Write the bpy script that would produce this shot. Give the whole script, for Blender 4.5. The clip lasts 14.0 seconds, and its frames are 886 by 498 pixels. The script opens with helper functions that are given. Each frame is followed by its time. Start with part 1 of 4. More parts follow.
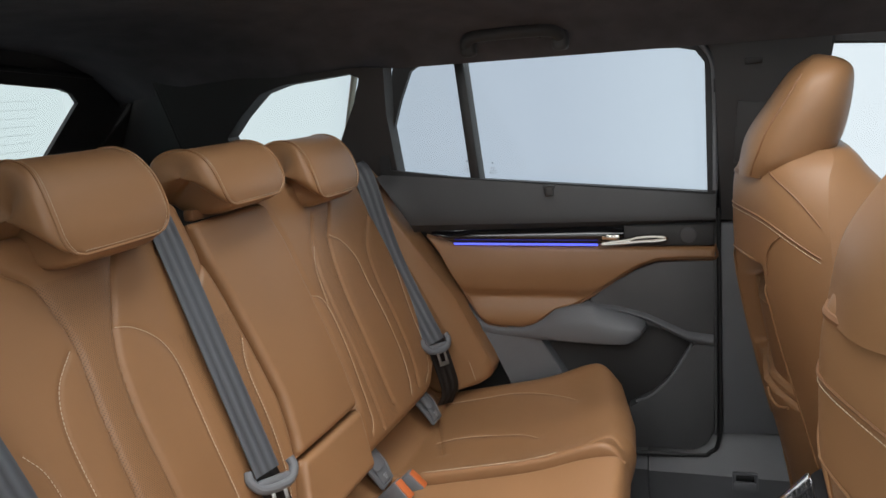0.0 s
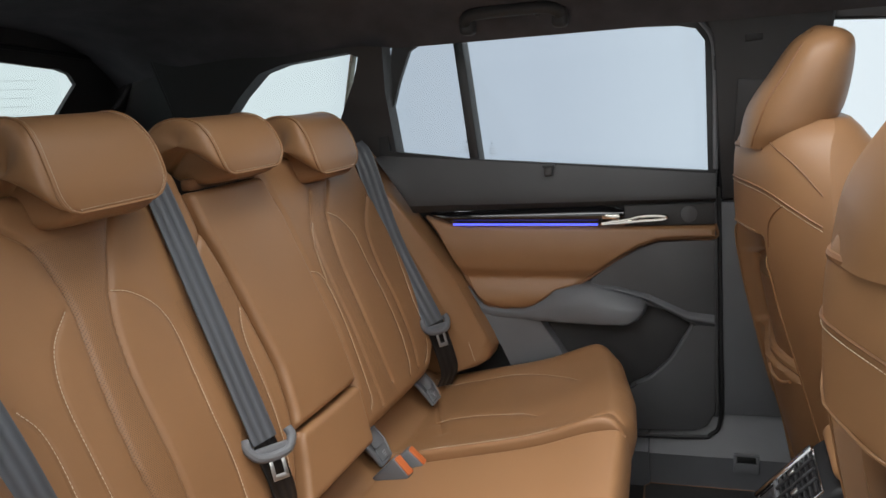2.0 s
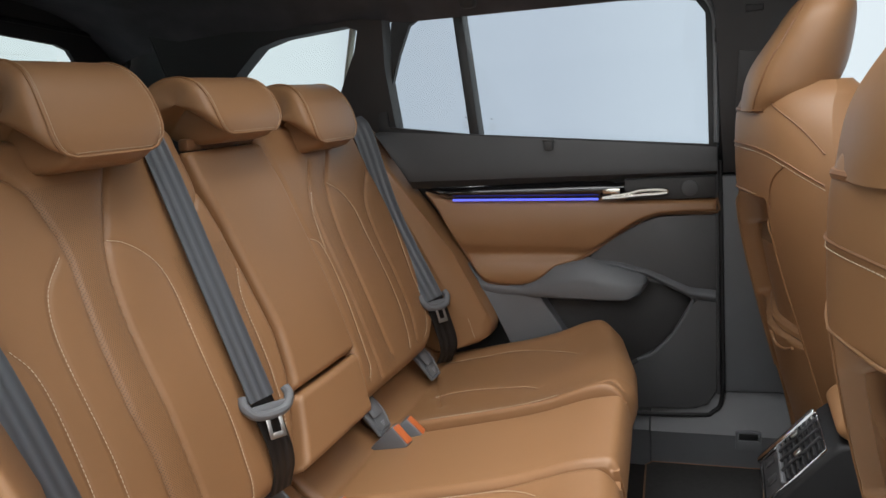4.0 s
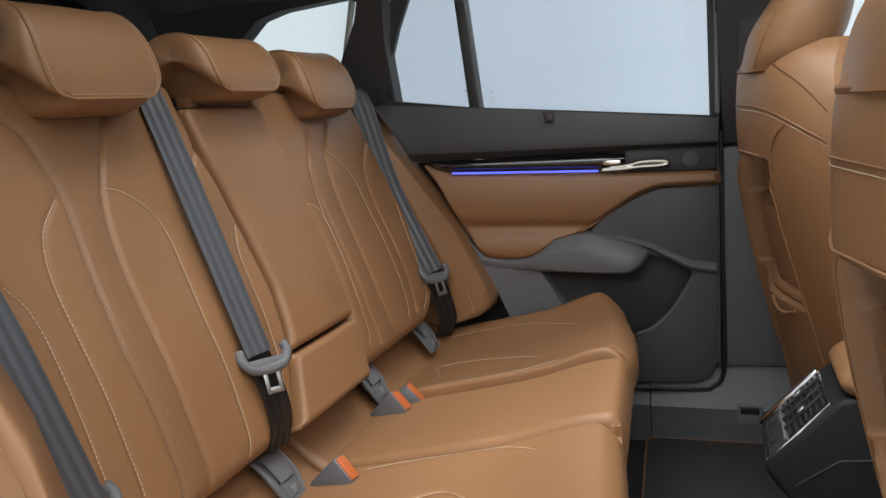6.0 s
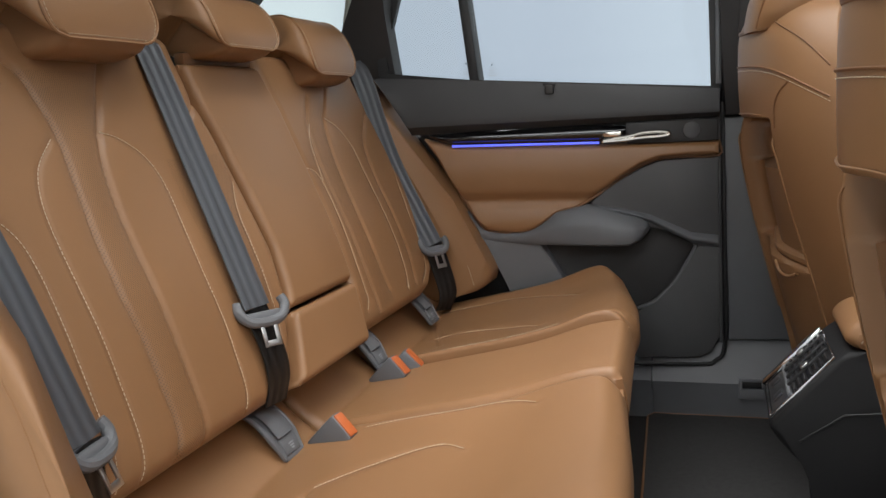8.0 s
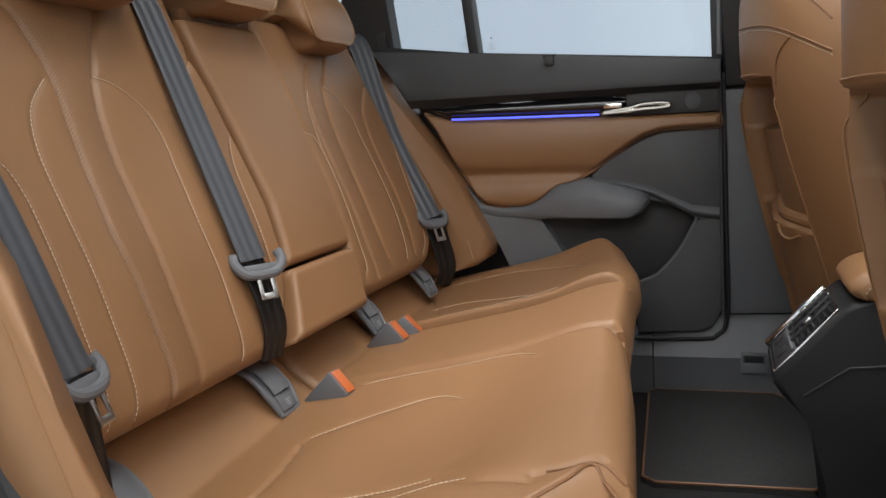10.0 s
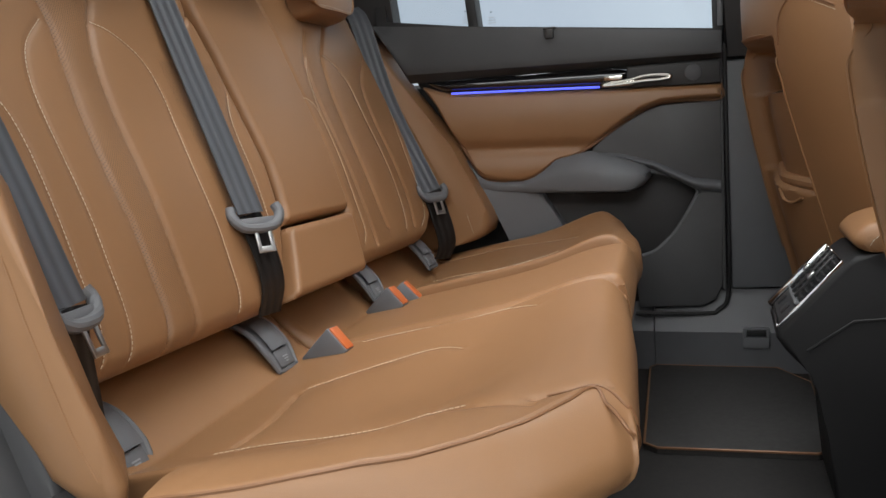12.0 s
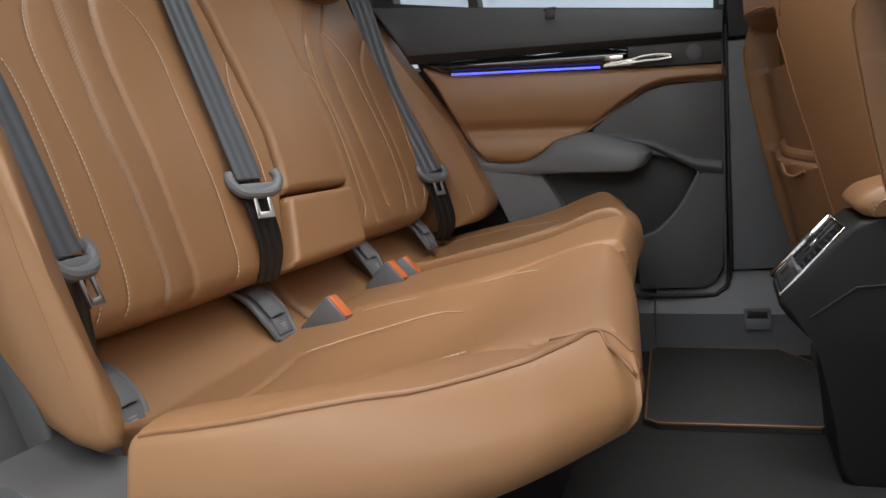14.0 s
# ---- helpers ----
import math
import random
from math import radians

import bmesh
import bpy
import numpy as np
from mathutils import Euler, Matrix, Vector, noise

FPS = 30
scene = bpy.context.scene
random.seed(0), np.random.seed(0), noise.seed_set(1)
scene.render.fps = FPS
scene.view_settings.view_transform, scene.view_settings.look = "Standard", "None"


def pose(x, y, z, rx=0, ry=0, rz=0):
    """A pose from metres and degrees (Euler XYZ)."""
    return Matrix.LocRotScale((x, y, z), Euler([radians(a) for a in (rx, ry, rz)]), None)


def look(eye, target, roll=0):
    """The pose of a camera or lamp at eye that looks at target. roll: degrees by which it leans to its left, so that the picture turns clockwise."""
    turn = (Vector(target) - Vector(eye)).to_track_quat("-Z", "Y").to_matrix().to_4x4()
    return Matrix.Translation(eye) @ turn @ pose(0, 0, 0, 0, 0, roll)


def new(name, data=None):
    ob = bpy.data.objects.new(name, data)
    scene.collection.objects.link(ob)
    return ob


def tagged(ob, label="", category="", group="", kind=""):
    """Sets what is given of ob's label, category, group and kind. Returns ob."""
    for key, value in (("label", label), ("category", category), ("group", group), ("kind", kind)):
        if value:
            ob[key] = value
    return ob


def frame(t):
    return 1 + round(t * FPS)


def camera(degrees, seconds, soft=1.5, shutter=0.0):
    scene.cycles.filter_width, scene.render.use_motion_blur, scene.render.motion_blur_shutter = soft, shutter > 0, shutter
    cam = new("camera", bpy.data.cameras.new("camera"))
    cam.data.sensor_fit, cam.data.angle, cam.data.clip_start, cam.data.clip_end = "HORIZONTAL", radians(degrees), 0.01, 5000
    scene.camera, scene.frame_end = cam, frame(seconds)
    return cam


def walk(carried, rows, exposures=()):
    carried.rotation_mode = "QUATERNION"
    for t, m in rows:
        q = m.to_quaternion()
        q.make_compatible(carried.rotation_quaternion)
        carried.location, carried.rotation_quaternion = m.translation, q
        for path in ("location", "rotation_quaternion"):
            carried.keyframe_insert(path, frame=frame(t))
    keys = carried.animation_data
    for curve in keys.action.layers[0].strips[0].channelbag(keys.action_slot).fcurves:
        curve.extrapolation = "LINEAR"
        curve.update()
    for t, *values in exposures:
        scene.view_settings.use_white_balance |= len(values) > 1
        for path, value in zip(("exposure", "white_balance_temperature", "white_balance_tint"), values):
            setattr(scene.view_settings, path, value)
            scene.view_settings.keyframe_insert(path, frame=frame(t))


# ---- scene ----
cam = camera(55.7, 14.0)
PATH = [
    (0, (0.6587, -1.1852, 1.0027), (-0.0924, 0.9863, 0.5569), -3.9),
    (0.5, (0.6599, -1.1852, 0.9910), (-0.0924, 0.9851, 0.5487), -3.9),
    (1, (0.6575, -1.1864, 0.9781), (-0.0924, 0.9851, 0.5370), -3.9),
    (1.5, (0.6575, -1.1875, 0.9629), (-0.0936, 0.9851, 0.5265), -3.9),
    (2, (0.6564, -1.1875, 0.9454), (-0.0936, 0.9863, 0.5136), -3.9),
    (2.5, (0.6564, -1.1887, 0.9278), (-0.0948, 0.9863, 0.5008), -3.9),
    (3, (0.6552, -1.1899, 0.9079), (-0.0948, 0.9863, 0.4879), -3.9),
    (5.5, (0.6529, -1.1946, 0.8085), (-0.0994, 0.9875, 0.4165), -3.8),
    (6, (0.6505, -1.1957, 0.7897), (-0.0994, 0.9875, 0.4013), -3.8),
    (6.5, (0.6482, -1.1957, 0.7687), (-0.0994, 0.9886, 0.3873), -3.8),
    (7, (0.6470, -1.1957, 0.7488), (-0.1006, 0.9898, 0.3721), -3.8),
    (7.5, (0.6470, -1.1969, 0.7289), (-0.1018, 0.9886, 0.3580), -3.8),
    (8, (0.6458, -1.1981, 0.7090), (-0.1030, 0.9886, 0.3428), -3.7),
    (10.5, (0.6412, -1.1969, 0.6072), (-0.1076, 0.9945, 0.2726), -3.7),
    (11, (0.6400, -1.1969, 0.5873), (-0.1088, 0.9957, 0.2586), -3.7),
    (11.5, (0.6388, -1.1969, 0.5675), (-0.1100, 0.9968, 0.2445), -3.7),
    (12, (0.6377, -1.1969, 0.5487), (-0.1111, 0.9980, 0.2317), -3.7),
    (12.5, (0.6365, -1.1969, 0.5323), (-0.1111, 0.9980, 0.2200), -3.7),
    (13, (0.6353, -1.1969, 0.5183), (-0.1123, 0.9992, 0.2083), -3.7),
    (13.5, (0.6341, -1.1957, 0.5043), (-0.1123, 1.0003, 0.2001), -3.6),
    (14, (0.6330, -1.1969, 0.4937), (-0.1135, 1.0003, 0.1919), -3.6),
]
walk(cam, [(t, look(eye, target, roll)) for t, eye, target, roll in PATH])

# ---- light ----
world = bpy.data.worlds.new("studio_world")
scene.world = world
world.use_nodes = True
world.node_tree.nodes["Background"].inputs[0].default_value = (0.9, 0.95, 1.0, 1)
world.node_tree.nodes["Background"].inputs[1].default_value = 0.08


def softbox(name, eye, target, sx, sy, watts, colour):
    lamp = bpy.data.lights.new(name, "AREA")
    lamp.shape, lamp.size, lamp.size_y, lamp.energy, lamp.color = "RECTANGLE", sx, sy, watts, colour
    ob = new(name, lamp)
    ob.matrix_world = look(eye, target)
    return ob


softbox("softbox_lamp_side", (1.1, -4.4, 3.6), (0.4, 0.4, 0.4), 5.4, 2.2, 200, (1.0, 0.99, 0.97))
softbox("softbox_lamp_front", (4.2, -1.7, 3.5), (0.2, 0.2, 0.4), 4.0, 2.2, 85, (1.0, 0.99, 0.97))
softbox("softbox_lamp_top", (0.4, -0.1, 4.3), (0.4, 0.0, 0.0), 3.5, 3.0, 240, (1.0, 0.99, 0.97))
scene.view_settings.exposure = 0.0


# ---- materials ----
def nodes_of(name):
    m = bpy.data.materials.new(name)
    m.use_nodes = True
    return m, m.node_tree.nodes, m.node_tree.links, m.node_tree.nodes["Principled BSDF"]


def surface(name, colour, rough=0.5, metal=0.0, grain=0.0, grain_scale=400.0, mottle=0.1, mottle_scale=9.0, coat=0.0, voronoi=False, spec=0.5, sheen=0.0):
    """A base colour with two scales of variation and a fine relief."""
    m, nodes, links, bsdf = nodes_of(name)
    coord = nodes.new("ShaderNodeTexCoord")
    big = nodes.new("ShaderNodeTexNoise")
    big.inputs["Scale"].default_value, big.inputs["Detail"].default_value = mottle_scale, 5
    links.new(coord.outputs["Object"], big.inputs["Vector"])
    ramp = nodes.new("ShaderNodeValToRGB")
    lo, hi = 1 - mottle, 1 + mottle
    ramp.color_ramp.elements[0].position, ramp.color_ramp.elements[1].position = 0.3, 0.7
    ramp.color_ramp.elements[0].color = (*[c * lo for c in colour], 1)
    ramp.color_ramp.elements[1].color = (*[min(1, c * hi) for c in colour], 1)
    links.new(big.outputs["Fac"], ramp.inputs["Fac"])
    links.new(ramp.outputs["Color"], bsdf.inputs["Base Color"])
    bsdf.inputs["Roughness"].default_value, bsdf.inputs["Metallic"].default_value = rough, metal
    bsdf.inputs["Coat Weight"].default_value = coat
    bsdf.inputs["Specular IOR Level"].default_value = spec
    bsdf.inputs["Sheen Weight"].default_value = sheen
    if grain:
        if voronoi:
            fine = nodes.new("ShaderNodeTexVoronoi")
            fine.feature = "DISTANCE_TO_EDGE"
            out = "Distance"
        else:
            fine = nodes.new("ShaderNodeTexNoise")
            fine.inputs["Detail"].default_value = 3
            out = "Fac"
        fine.inputs["Scale"].default_value = grain_scale
        links.new(coord.outputs["Object"], fine.inputs["Vector"])
        bump = nodes.new("ShaderNodeBump")
        bump.inputs["Strength"].default_value, bump.inputs["Distance"].default_value = grain, 0.001
        links.new(fine.outputs[out], bump.inputs["Height"])
        links.new(bump.outputs["Normal"], bsdf.inputs["Normal"])
        rr = nodes.new("ShaderNodeMapRange")
        rr.inputs["To Min"].default_value, rr.inputs["To Max"].default_value = max(0.02, rough - 0.06), min(1, rough + 0.06)
        links.new(big.outputs["Fac"], rr.inputs["Value"])
        links.new(rr.outputs["Result"], bsdf.inputs["Roughness"])
    return m


def perforated(name, colour):
    """Leather with a regular grid of punched holes, 3.5 mm apart."""
    m = surface(name, colour, 0.42, spec=0.45, grain=0.16, grain_scale=700, mottle=0.05, mottle_scale=6, voronoi=True)
    nodes, links = m.node_tree.nodes, m.node_tree.links
    bsdf = nodes["Principled BSDF"]
    coord = nodes.new("ShaderNodeTexCoord")
    wave = nodes.new("ShaderNodeVectorMath")
    wave.operation = "MULTIPLY"
    wave.inputs[1].default_value = (1500, 1900, 1500)
    links.new(coord.outputs["Object"], wave.inputs[0])
    sine = nodes.new("ShaderNodeVectorMath")
    sine.operation = "SINE"
    links.new(wave.outputs[0], sine.inputs[0])
    sep = nodes.new("ShaderNodeSeparateXYZ")
    links.new(sine.outputs[0], sep.inputs[0])
    mul = nodes.new("ShaderNodeMath")
    mul.operation = "MULTIPLY"
    links.new(sep.outputs["Y"], mul.inputs[0])
    links.new(sep.outputs["Z"], mul.inputs[1])
    cut = nodes.new("ShaderNodeMapRange")
    cut.inputs["From Min"].default_value, cut.inputs["From Max"].default_value = 0.35, 0.6
    links.new(mul.outputs[0], cut.inputs["Value"])
    mask = nodes.new("ShaderNodeAttribute")
    mask.attribute_name = "punched"
    gate = nodes.new("ShaderNodeMath")
    gate.operation = "MULTIPLY"
    links.new(cut.outputs["Result"], gate.inputs[0])
    links.new(mask.outputs["Fac"], gate.inputs[1])
    mix = nodes.new("ShaderNodeMixRGB")
    mix.inputs[2].default_value = (*[c * 0.45 for c in colour], 1)
    old = bsdf.inputs["Base Color"].links[0].from_socket
    links.new(old, mix.inputs[1])
    links.new(gate.outputs[0], mix.inputs[0])
    links.new(mix.outputs[0], bsdf.inputs["Base Color"])
    return m


def webbing_material(name, colour, spec=0.7):
    """Woven belt webbing with ribs along its length, by the UV map."""
    m = surface(name, colour, 0.40, mottle=0.06, spec=spec)
    nodes, links = m.node_tree.nodes, m.node_tree.links
    bsdf = nodes["Principled BSDF"]
    coord = nodes.new("ShaderNodeTexCoord")
    sep = nodes.new("ShaderNodeSeparateXYZ")
    links.new(coord.outputs["UV"], sep.inputs[0])
    ribs = nodes.new("ShaderNodeMath")
    ribs.operation = "MULTIPLY"
    ribs.inputs[1].default_value = 18.85
    links.new(sep.outputs["X"], ribs.inputs[0])
    s1 = nodes.new("ShaderNodeMath")
    s1.operation = "SINE"
    links.new(ribs.outputs[0], s1.inputs[0])
    bump = nodes.new("ShaderNodeBump")
    bump.inputs["Strength"].default_value, bump.inputs["Distance"].default_value = 0.25, 0.002
    links.new(s1.outputs[0], bump.inputs["Height"])
    links.new(bump.outputs["Normal"], bsdf.inputs["Normal"])
    old = bsdf.inputs["Base Color"].links[0].from_socket
    mr = nodes.new("ShaderNodeMapRange")
    mr.inputs["From Min"].default_value, mr.inputs["From Max"].default_value = -1, 1
    mr.inputs["To Min"].default_value, mr.inputs["To Max"].default_value = 0.76, 1.28
    links.new(s1.outputs[0], mr.inputs["Value"])
    mix = nodes.new("ShaderNodeVectorMath")
    mix.operation = "SCALE"
    links.new(old, mix.inputs[0])
    links.new(mr.outputs["Result"], mix.inputs["Scale"])
    links.new(mix.outputs[0], bsdf.inputs["Base Color"])
    return m


def glowing(name, colour, strength):
    m, nodes, links, bsdf = nodes_of(name)
    bsdf.inputs["Base Color"].default_value = (*colour, 1)
    bsdf.inputs["Emission Color"].default_value = (*colour, 1)
    bsdf.inputs["Emission Strength"].default_value = strength
    return m


def glass_material(name, tint):
    m, nodes, links, bsdf = nodes_of(name)
    out = nodes["Material Output"]
    clear = nodes.new("ShaderNodeBsdfTransparent")
    clear.inputs[0].default_value = (*tint, 1)
    gloss = nodes.new("ShaderNodeBsdfGlossy")
    gloss.inputs["Roughness"].default_value = 0.02
    facing = nodes.new("ShaderNodeLayerWeight")
    facing.inputs["Blend"].default_value = 0.5
    power = nodes.new("ShaderNodeMath")
    power.operation = "POWER"
    power.inputs[1].default_value = 4.0
    links.new(facing.outputs["Facing"], power.inputs[0])
    share = nodes.new("ShaderNodeMath")
    share.operation = "MULTIPLY_ADD"
    share.inputs[1].default_value, share.inputs[2].default_value = 0.6, 0.02
    links.new(power.outputs[0], share.inputs[0])
    mix = nodes.new("ShaderNodeMixShader")
    links.new(share.outputs[0], mix.inputs[0])
    links.new(clear.outputs[0], mix.inputs[1])
    links.new(gloss.outputs[0], mix.inputs[2])
    links.new(mix.outputs[0], out.inputs["Surface"])
    return m


TAN = (0.272, 0.141, 0.065)
LEATHER = surface("tan_leather", TAN, 0.42, spec=0.45, grain=0.16, grain_scale=700, mottle=0.05, mottle_scale=6, voronoi=True)
PERF = perforated("perforated_tan_leather", TAN)
PIPING = surface("tan_piping", (0.20, 0.093, 0.040), 0.5, mottle=0.05)
PALEPRINT = surface("pale_print", (0.36, 0.39, 0.42), 0.6)
GREYPRINT = surface("grey_print", (0.28, 0.29, 0.30), 0.6)
THREAD = surface("pale_thread", (0.60, 0.49, 0.36), 0.7, mottle=0.08, mottle_scale=90)
DARK = surface("dark_grey_plastic", (0.074, 0.074, 0.078), 0.52, grain=0.25, grain_scale=1500, mottle=0.08)
MID = surface("grey_plastic", (0.128, 0.132, 0.142), 0.48, grain=0.25, grain_scale=1500, mottle=0.06)
SOFT = surface("black_soft_plastic", (0.036, 0.035, 0.036), 0.6, grain=0.3, grain_scale=1200, mottle=0.1)
GLOSS = surface("piano_black", (0.004, 0.004, 0.005), 0.06, mottle=0.02, coat=1.0)
RUBBER = surface("black_rubber", (0.012, 0.012, 0.013), 0.5, mottle=0.1)
CHROME = surface("satin_chrome", (0.78, 0.74, 0.68), 0.16, metal=1.0, mottle=0.03)
BRIGHT = surface("bright_chrome", (0.85, 0.85, 0.87), 0.08, metal=1.0, mottle=0.03)
STEEL = surface("steel_tongue", (0.6, 0.6, 0.6), 0.3, metal=1.0, mottle=0.05)
FELT = surface("headliner_fabric", (0.095, 0.091, 0.098), 0.95, grain=0.5, grain_scale=900, mottle=0.15, mottle_scale=14, spec=0.1)
CARPET = surface("charcoal_carpet", (0.030, 0.029, 0.029), 1.0, grain=0.9, grain_scale=700, mottle=0.10, mottle_scale=140, spec=0.1)
MATPILE = surface("grey_mat_pile", (0.046, 0.045, 0.045), 1.0, grain=0.9, grain_scale=800, mottle=0.10, mottle_scale=120, spec=0.1)
BELT = webbing_material("grey_webbing", (0.072, 0.077, 0.087), 0.7)
BELTDARK = webbing_material("black_webbing", (0.014, 0.013, 0.013), 0.3)
ORANGE = surface("orange_button", (0.50, 0.125, 0.035), 0.4, mottle=0.06)
LED = glowing("blue_light_strip", (0.10, 0.13, 0.95), 1.25)
VANE = surface("dark_vane_plastic", (0.030, 0.030, 0.032), 0.28, mottle=0.05)
CONSOLE = surface("near_black_grained_plastic", (0.011, 0.011, 0.012), 0.58, grain=0.3, grain_scale=1400, mottle=0.1, spec=0.3)
WIRE = surface("faint_wire", (0.45, 0.5, 0.5), 0.6)
GLASS = glass_material("tinted_glass", (0.93, 0.96, 0.98))
INKDARK = surface("dark_print", (0.03, 0.04, 0.07), 0.6)
WHITE = surface("white_studio_paint", (0.8, 0.8, 0.8), 0.8, mottle=0.03, mottle_scale=1.0)
STUDIOFLOOR = surface("studio_floor", (0.35, 0.36, 0.37), 0.4, mottle=0.06, mottle_scale=2.0)


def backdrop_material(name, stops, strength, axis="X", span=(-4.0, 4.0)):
    """A studio wall that glows by itself; slow changes of light are painted along it."""
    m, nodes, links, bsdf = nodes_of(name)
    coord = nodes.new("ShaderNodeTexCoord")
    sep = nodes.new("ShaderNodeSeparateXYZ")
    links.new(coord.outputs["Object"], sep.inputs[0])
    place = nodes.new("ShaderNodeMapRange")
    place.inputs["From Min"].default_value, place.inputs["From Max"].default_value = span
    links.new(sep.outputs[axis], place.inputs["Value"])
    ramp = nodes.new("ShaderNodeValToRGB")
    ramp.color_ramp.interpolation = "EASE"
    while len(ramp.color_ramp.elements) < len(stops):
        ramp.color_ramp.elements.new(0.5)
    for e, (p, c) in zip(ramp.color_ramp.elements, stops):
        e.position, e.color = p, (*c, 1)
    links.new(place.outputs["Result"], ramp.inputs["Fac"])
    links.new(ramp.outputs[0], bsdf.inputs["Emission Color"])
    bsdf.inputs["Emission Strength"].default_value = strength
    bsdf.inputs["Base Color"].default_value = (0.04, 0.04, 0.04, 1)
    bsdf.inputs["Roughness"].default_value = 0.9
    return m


# Ramp stops paint brighter and dimmer stretches of wall behind each window.
BACKDROP = backdrop_material("glow_backdrop_side", [(0.0, (0.76, 0.84, 0.82)), (0.20, (0.72, 0.80, 0.80)), (0.29, (0.45, 0.51, 0.58)), (0.42, (0.48, 0.54, 0.62)), (0.56, (0.57, 0.64, 0.71)), (0.68, (0.86, 0.91, 0.93))], 1.0)
BACKREAR = backdrop_material("glow_backdrop_rear", [(0.0, (0.62, 0.72, 0.70)), (1.0, (0.74, 0.83, 0.81))], 1.0, "Y", (-5, 7))


# ---- mesh helpers ----
def finish(name, bm, mats, parent=None, label="", sharp=35):
    me = bpy.data.meshes.new(name)
    bmesh.ops.recalc_face_normals(bm, faces=bm.faces)
    bm.to_mesh(me)
    bm.free()
    for p in me.polygons:
        p.use_smooth = True
    me.set_sharp_from_angle(angle=radians(sharp))
    for m in (mats if isinstance(mats, (list, tuple)) else [mats]):
        me.materials.append(m)
    ob = new(name, me)
    if parent:
        ob.parent = parent
    if label:
        ob["label"] = label
    return ob


def part(name, bm, mats, parent, label="", sharp=35):
    return finish(name, bm, mats, parent, label, sharp)


def thing(name, label, category, group="", kind=""):
    return tagged(new(name), label, category, group, kind)


def spline(pts, n=8):
    """Catmull-Rom through the points, n steps to each stretch."""
    p = [np.array(a, float) for a in pts]
    p = [2 * p[0] - p[1]] + p + [2 * p[-1] - p[-2]]
    out = []
    for i in range(1, len(p) - 2):
        for k in range(n):
            t = k / n
            a, b, c, d = p[i - 1], p[i], p[i + 1], p[i + 2]
            out.append(0.5 * (2 * b + (c - a) * t + (2 * a - 5 * b + 4 * c - d) * t * t + (3 * b - a - 3 * c + d) * t ** 3))
    out.append(p[-2])
    return np.array(out)


def grid(fn, nu, nv, wrap=False, caps=False):
    """A sheet over u, v in 0..1; wrap closes it in u, caps fill the ends in v."""
    bm = bmesh.new()
    rows = []
    cols = nu if wrap else nu + 1
    for j in range(nv + 1):
        rows.append([bm.verts.new(fn(i / nu, j / nv)) for i in range(cols)])
    for j in range(nv):
        for i in range(nu):
            k = (i + 1) % cols
            bm.faces.new((rows[j][i], rows[j][k], rows[j + 1][k], rows[j + 1][i]))
    if caps:
        bm.faces.new(rows[0])
        bm.faces.new(rows[-1])
    return bm


def rbox(sx, sy, sz, r=0.004, seg=2, m=None):
    bm = bmesh.new()
    bmesh.ops.create_cube(bm, size=1, matrix=Matrix.Diagonal((sx, sy, sz, 1)))
    if r:
        bmesh.ops.bevel(bm, geom=bm.edges[:], offset=r, segments=seg, affect="EDGES", profile=0.5)
    if m is not None:
        bmesh.ops.transform(bm, matrix=m, verts=bm.verts[:])
    return bm


def join(*parts):
    """Several bmeshes in one."""
    bm = bmesh.new()
    for b in parts:
        me = bpy.data.meshes.new("scrap")
        b.to_mesh(me)
        b.free()
        bm.from_mesh(me)
        bpy.data.meshes.remove(me)
    return bm


def prism(outline, place, w0, w1, bevel=0.0, seg=2, cut=0.0):
    """An outline in u, v, thick from w0 to w1 (w1 the shown side), its shown rim rounded."""
    bm = bmesh.new()
    a = [bm.verts.new((u, v, w0)) for u, v in outline]
    b = [bm.verts.new((u, v, w1)) for u, v in outline]
    n = len(outline)
    bm.faces.new(a)
    top = bm.faces.new(b)
    for i in range(n):
        bm.faces.new((a[i], a[(i + 1) % n], b[(i + 1) % n], b[i]))
    if bevel:
        bmesh.ops.bevel(bm, geom=top.edges[:], offset=bevel, segments=seg, affect="EDGES", profile=0.5)
    if cut:
        fill = [f for f in bm.faces if len(f.verts) > 4]
        bmesh.ops.triangulate(bm, faces=fill)
    for v in bm.verts:
        v.co = place(*v.co)
    return bm


def tube(pts, radius, n=8, scale=None):
    """A round bar along the points; scale gives a factor to the radius along it."""
    p = [Vector(a) for a in pts]
    bm = bmesh.new()
    rings = []
    ref = Vector((0.123, 0.456, 0.88))
    for i, c in enumerate(p):
        d = (p[min(i + 1, len(p) - 1)] - p[max(i - 1, 0)]).normalized()
        a = d.cross(ref).normalized()
        b = d.cross(a)
        r = radius * (scale(i / (len(p) - 1)) if scale else 1)
        rings.append([bm.verts.new(c + (a * math.cos(2 * math.pi * k / n) + b * math.sin(2 * math.pi * k / n)) * r) for k in range(n)])
    for i in range(len(p) - 1):
        for k in range(n):
            bm.faces.new((rings[i][k], rings[i][(k + 1) % n], rings[i + 1][(k + 1) % n], rings[i + 1][k]))
    bm.faces.new(rings[0])
    bm.faces.new(rings[-1])
    return bm


def ribbon(pts, across, width, thick):
    """A flat band along the points; across: the direction of its width. Has a UV map."""
    p = [Vector(a) for a in pts]
    bm = bmesh.new()
    uv = bm.loops.layers.uv.new("uv")
    rows = []
    cols = 6
    for i, c in enumerate(p):
        d = (p[min(i + 1, len(p) - 1)] - p[max(i - 1, 0)]).normalized()
        w = Vector(across[i] if isinstance(across, list) else across)
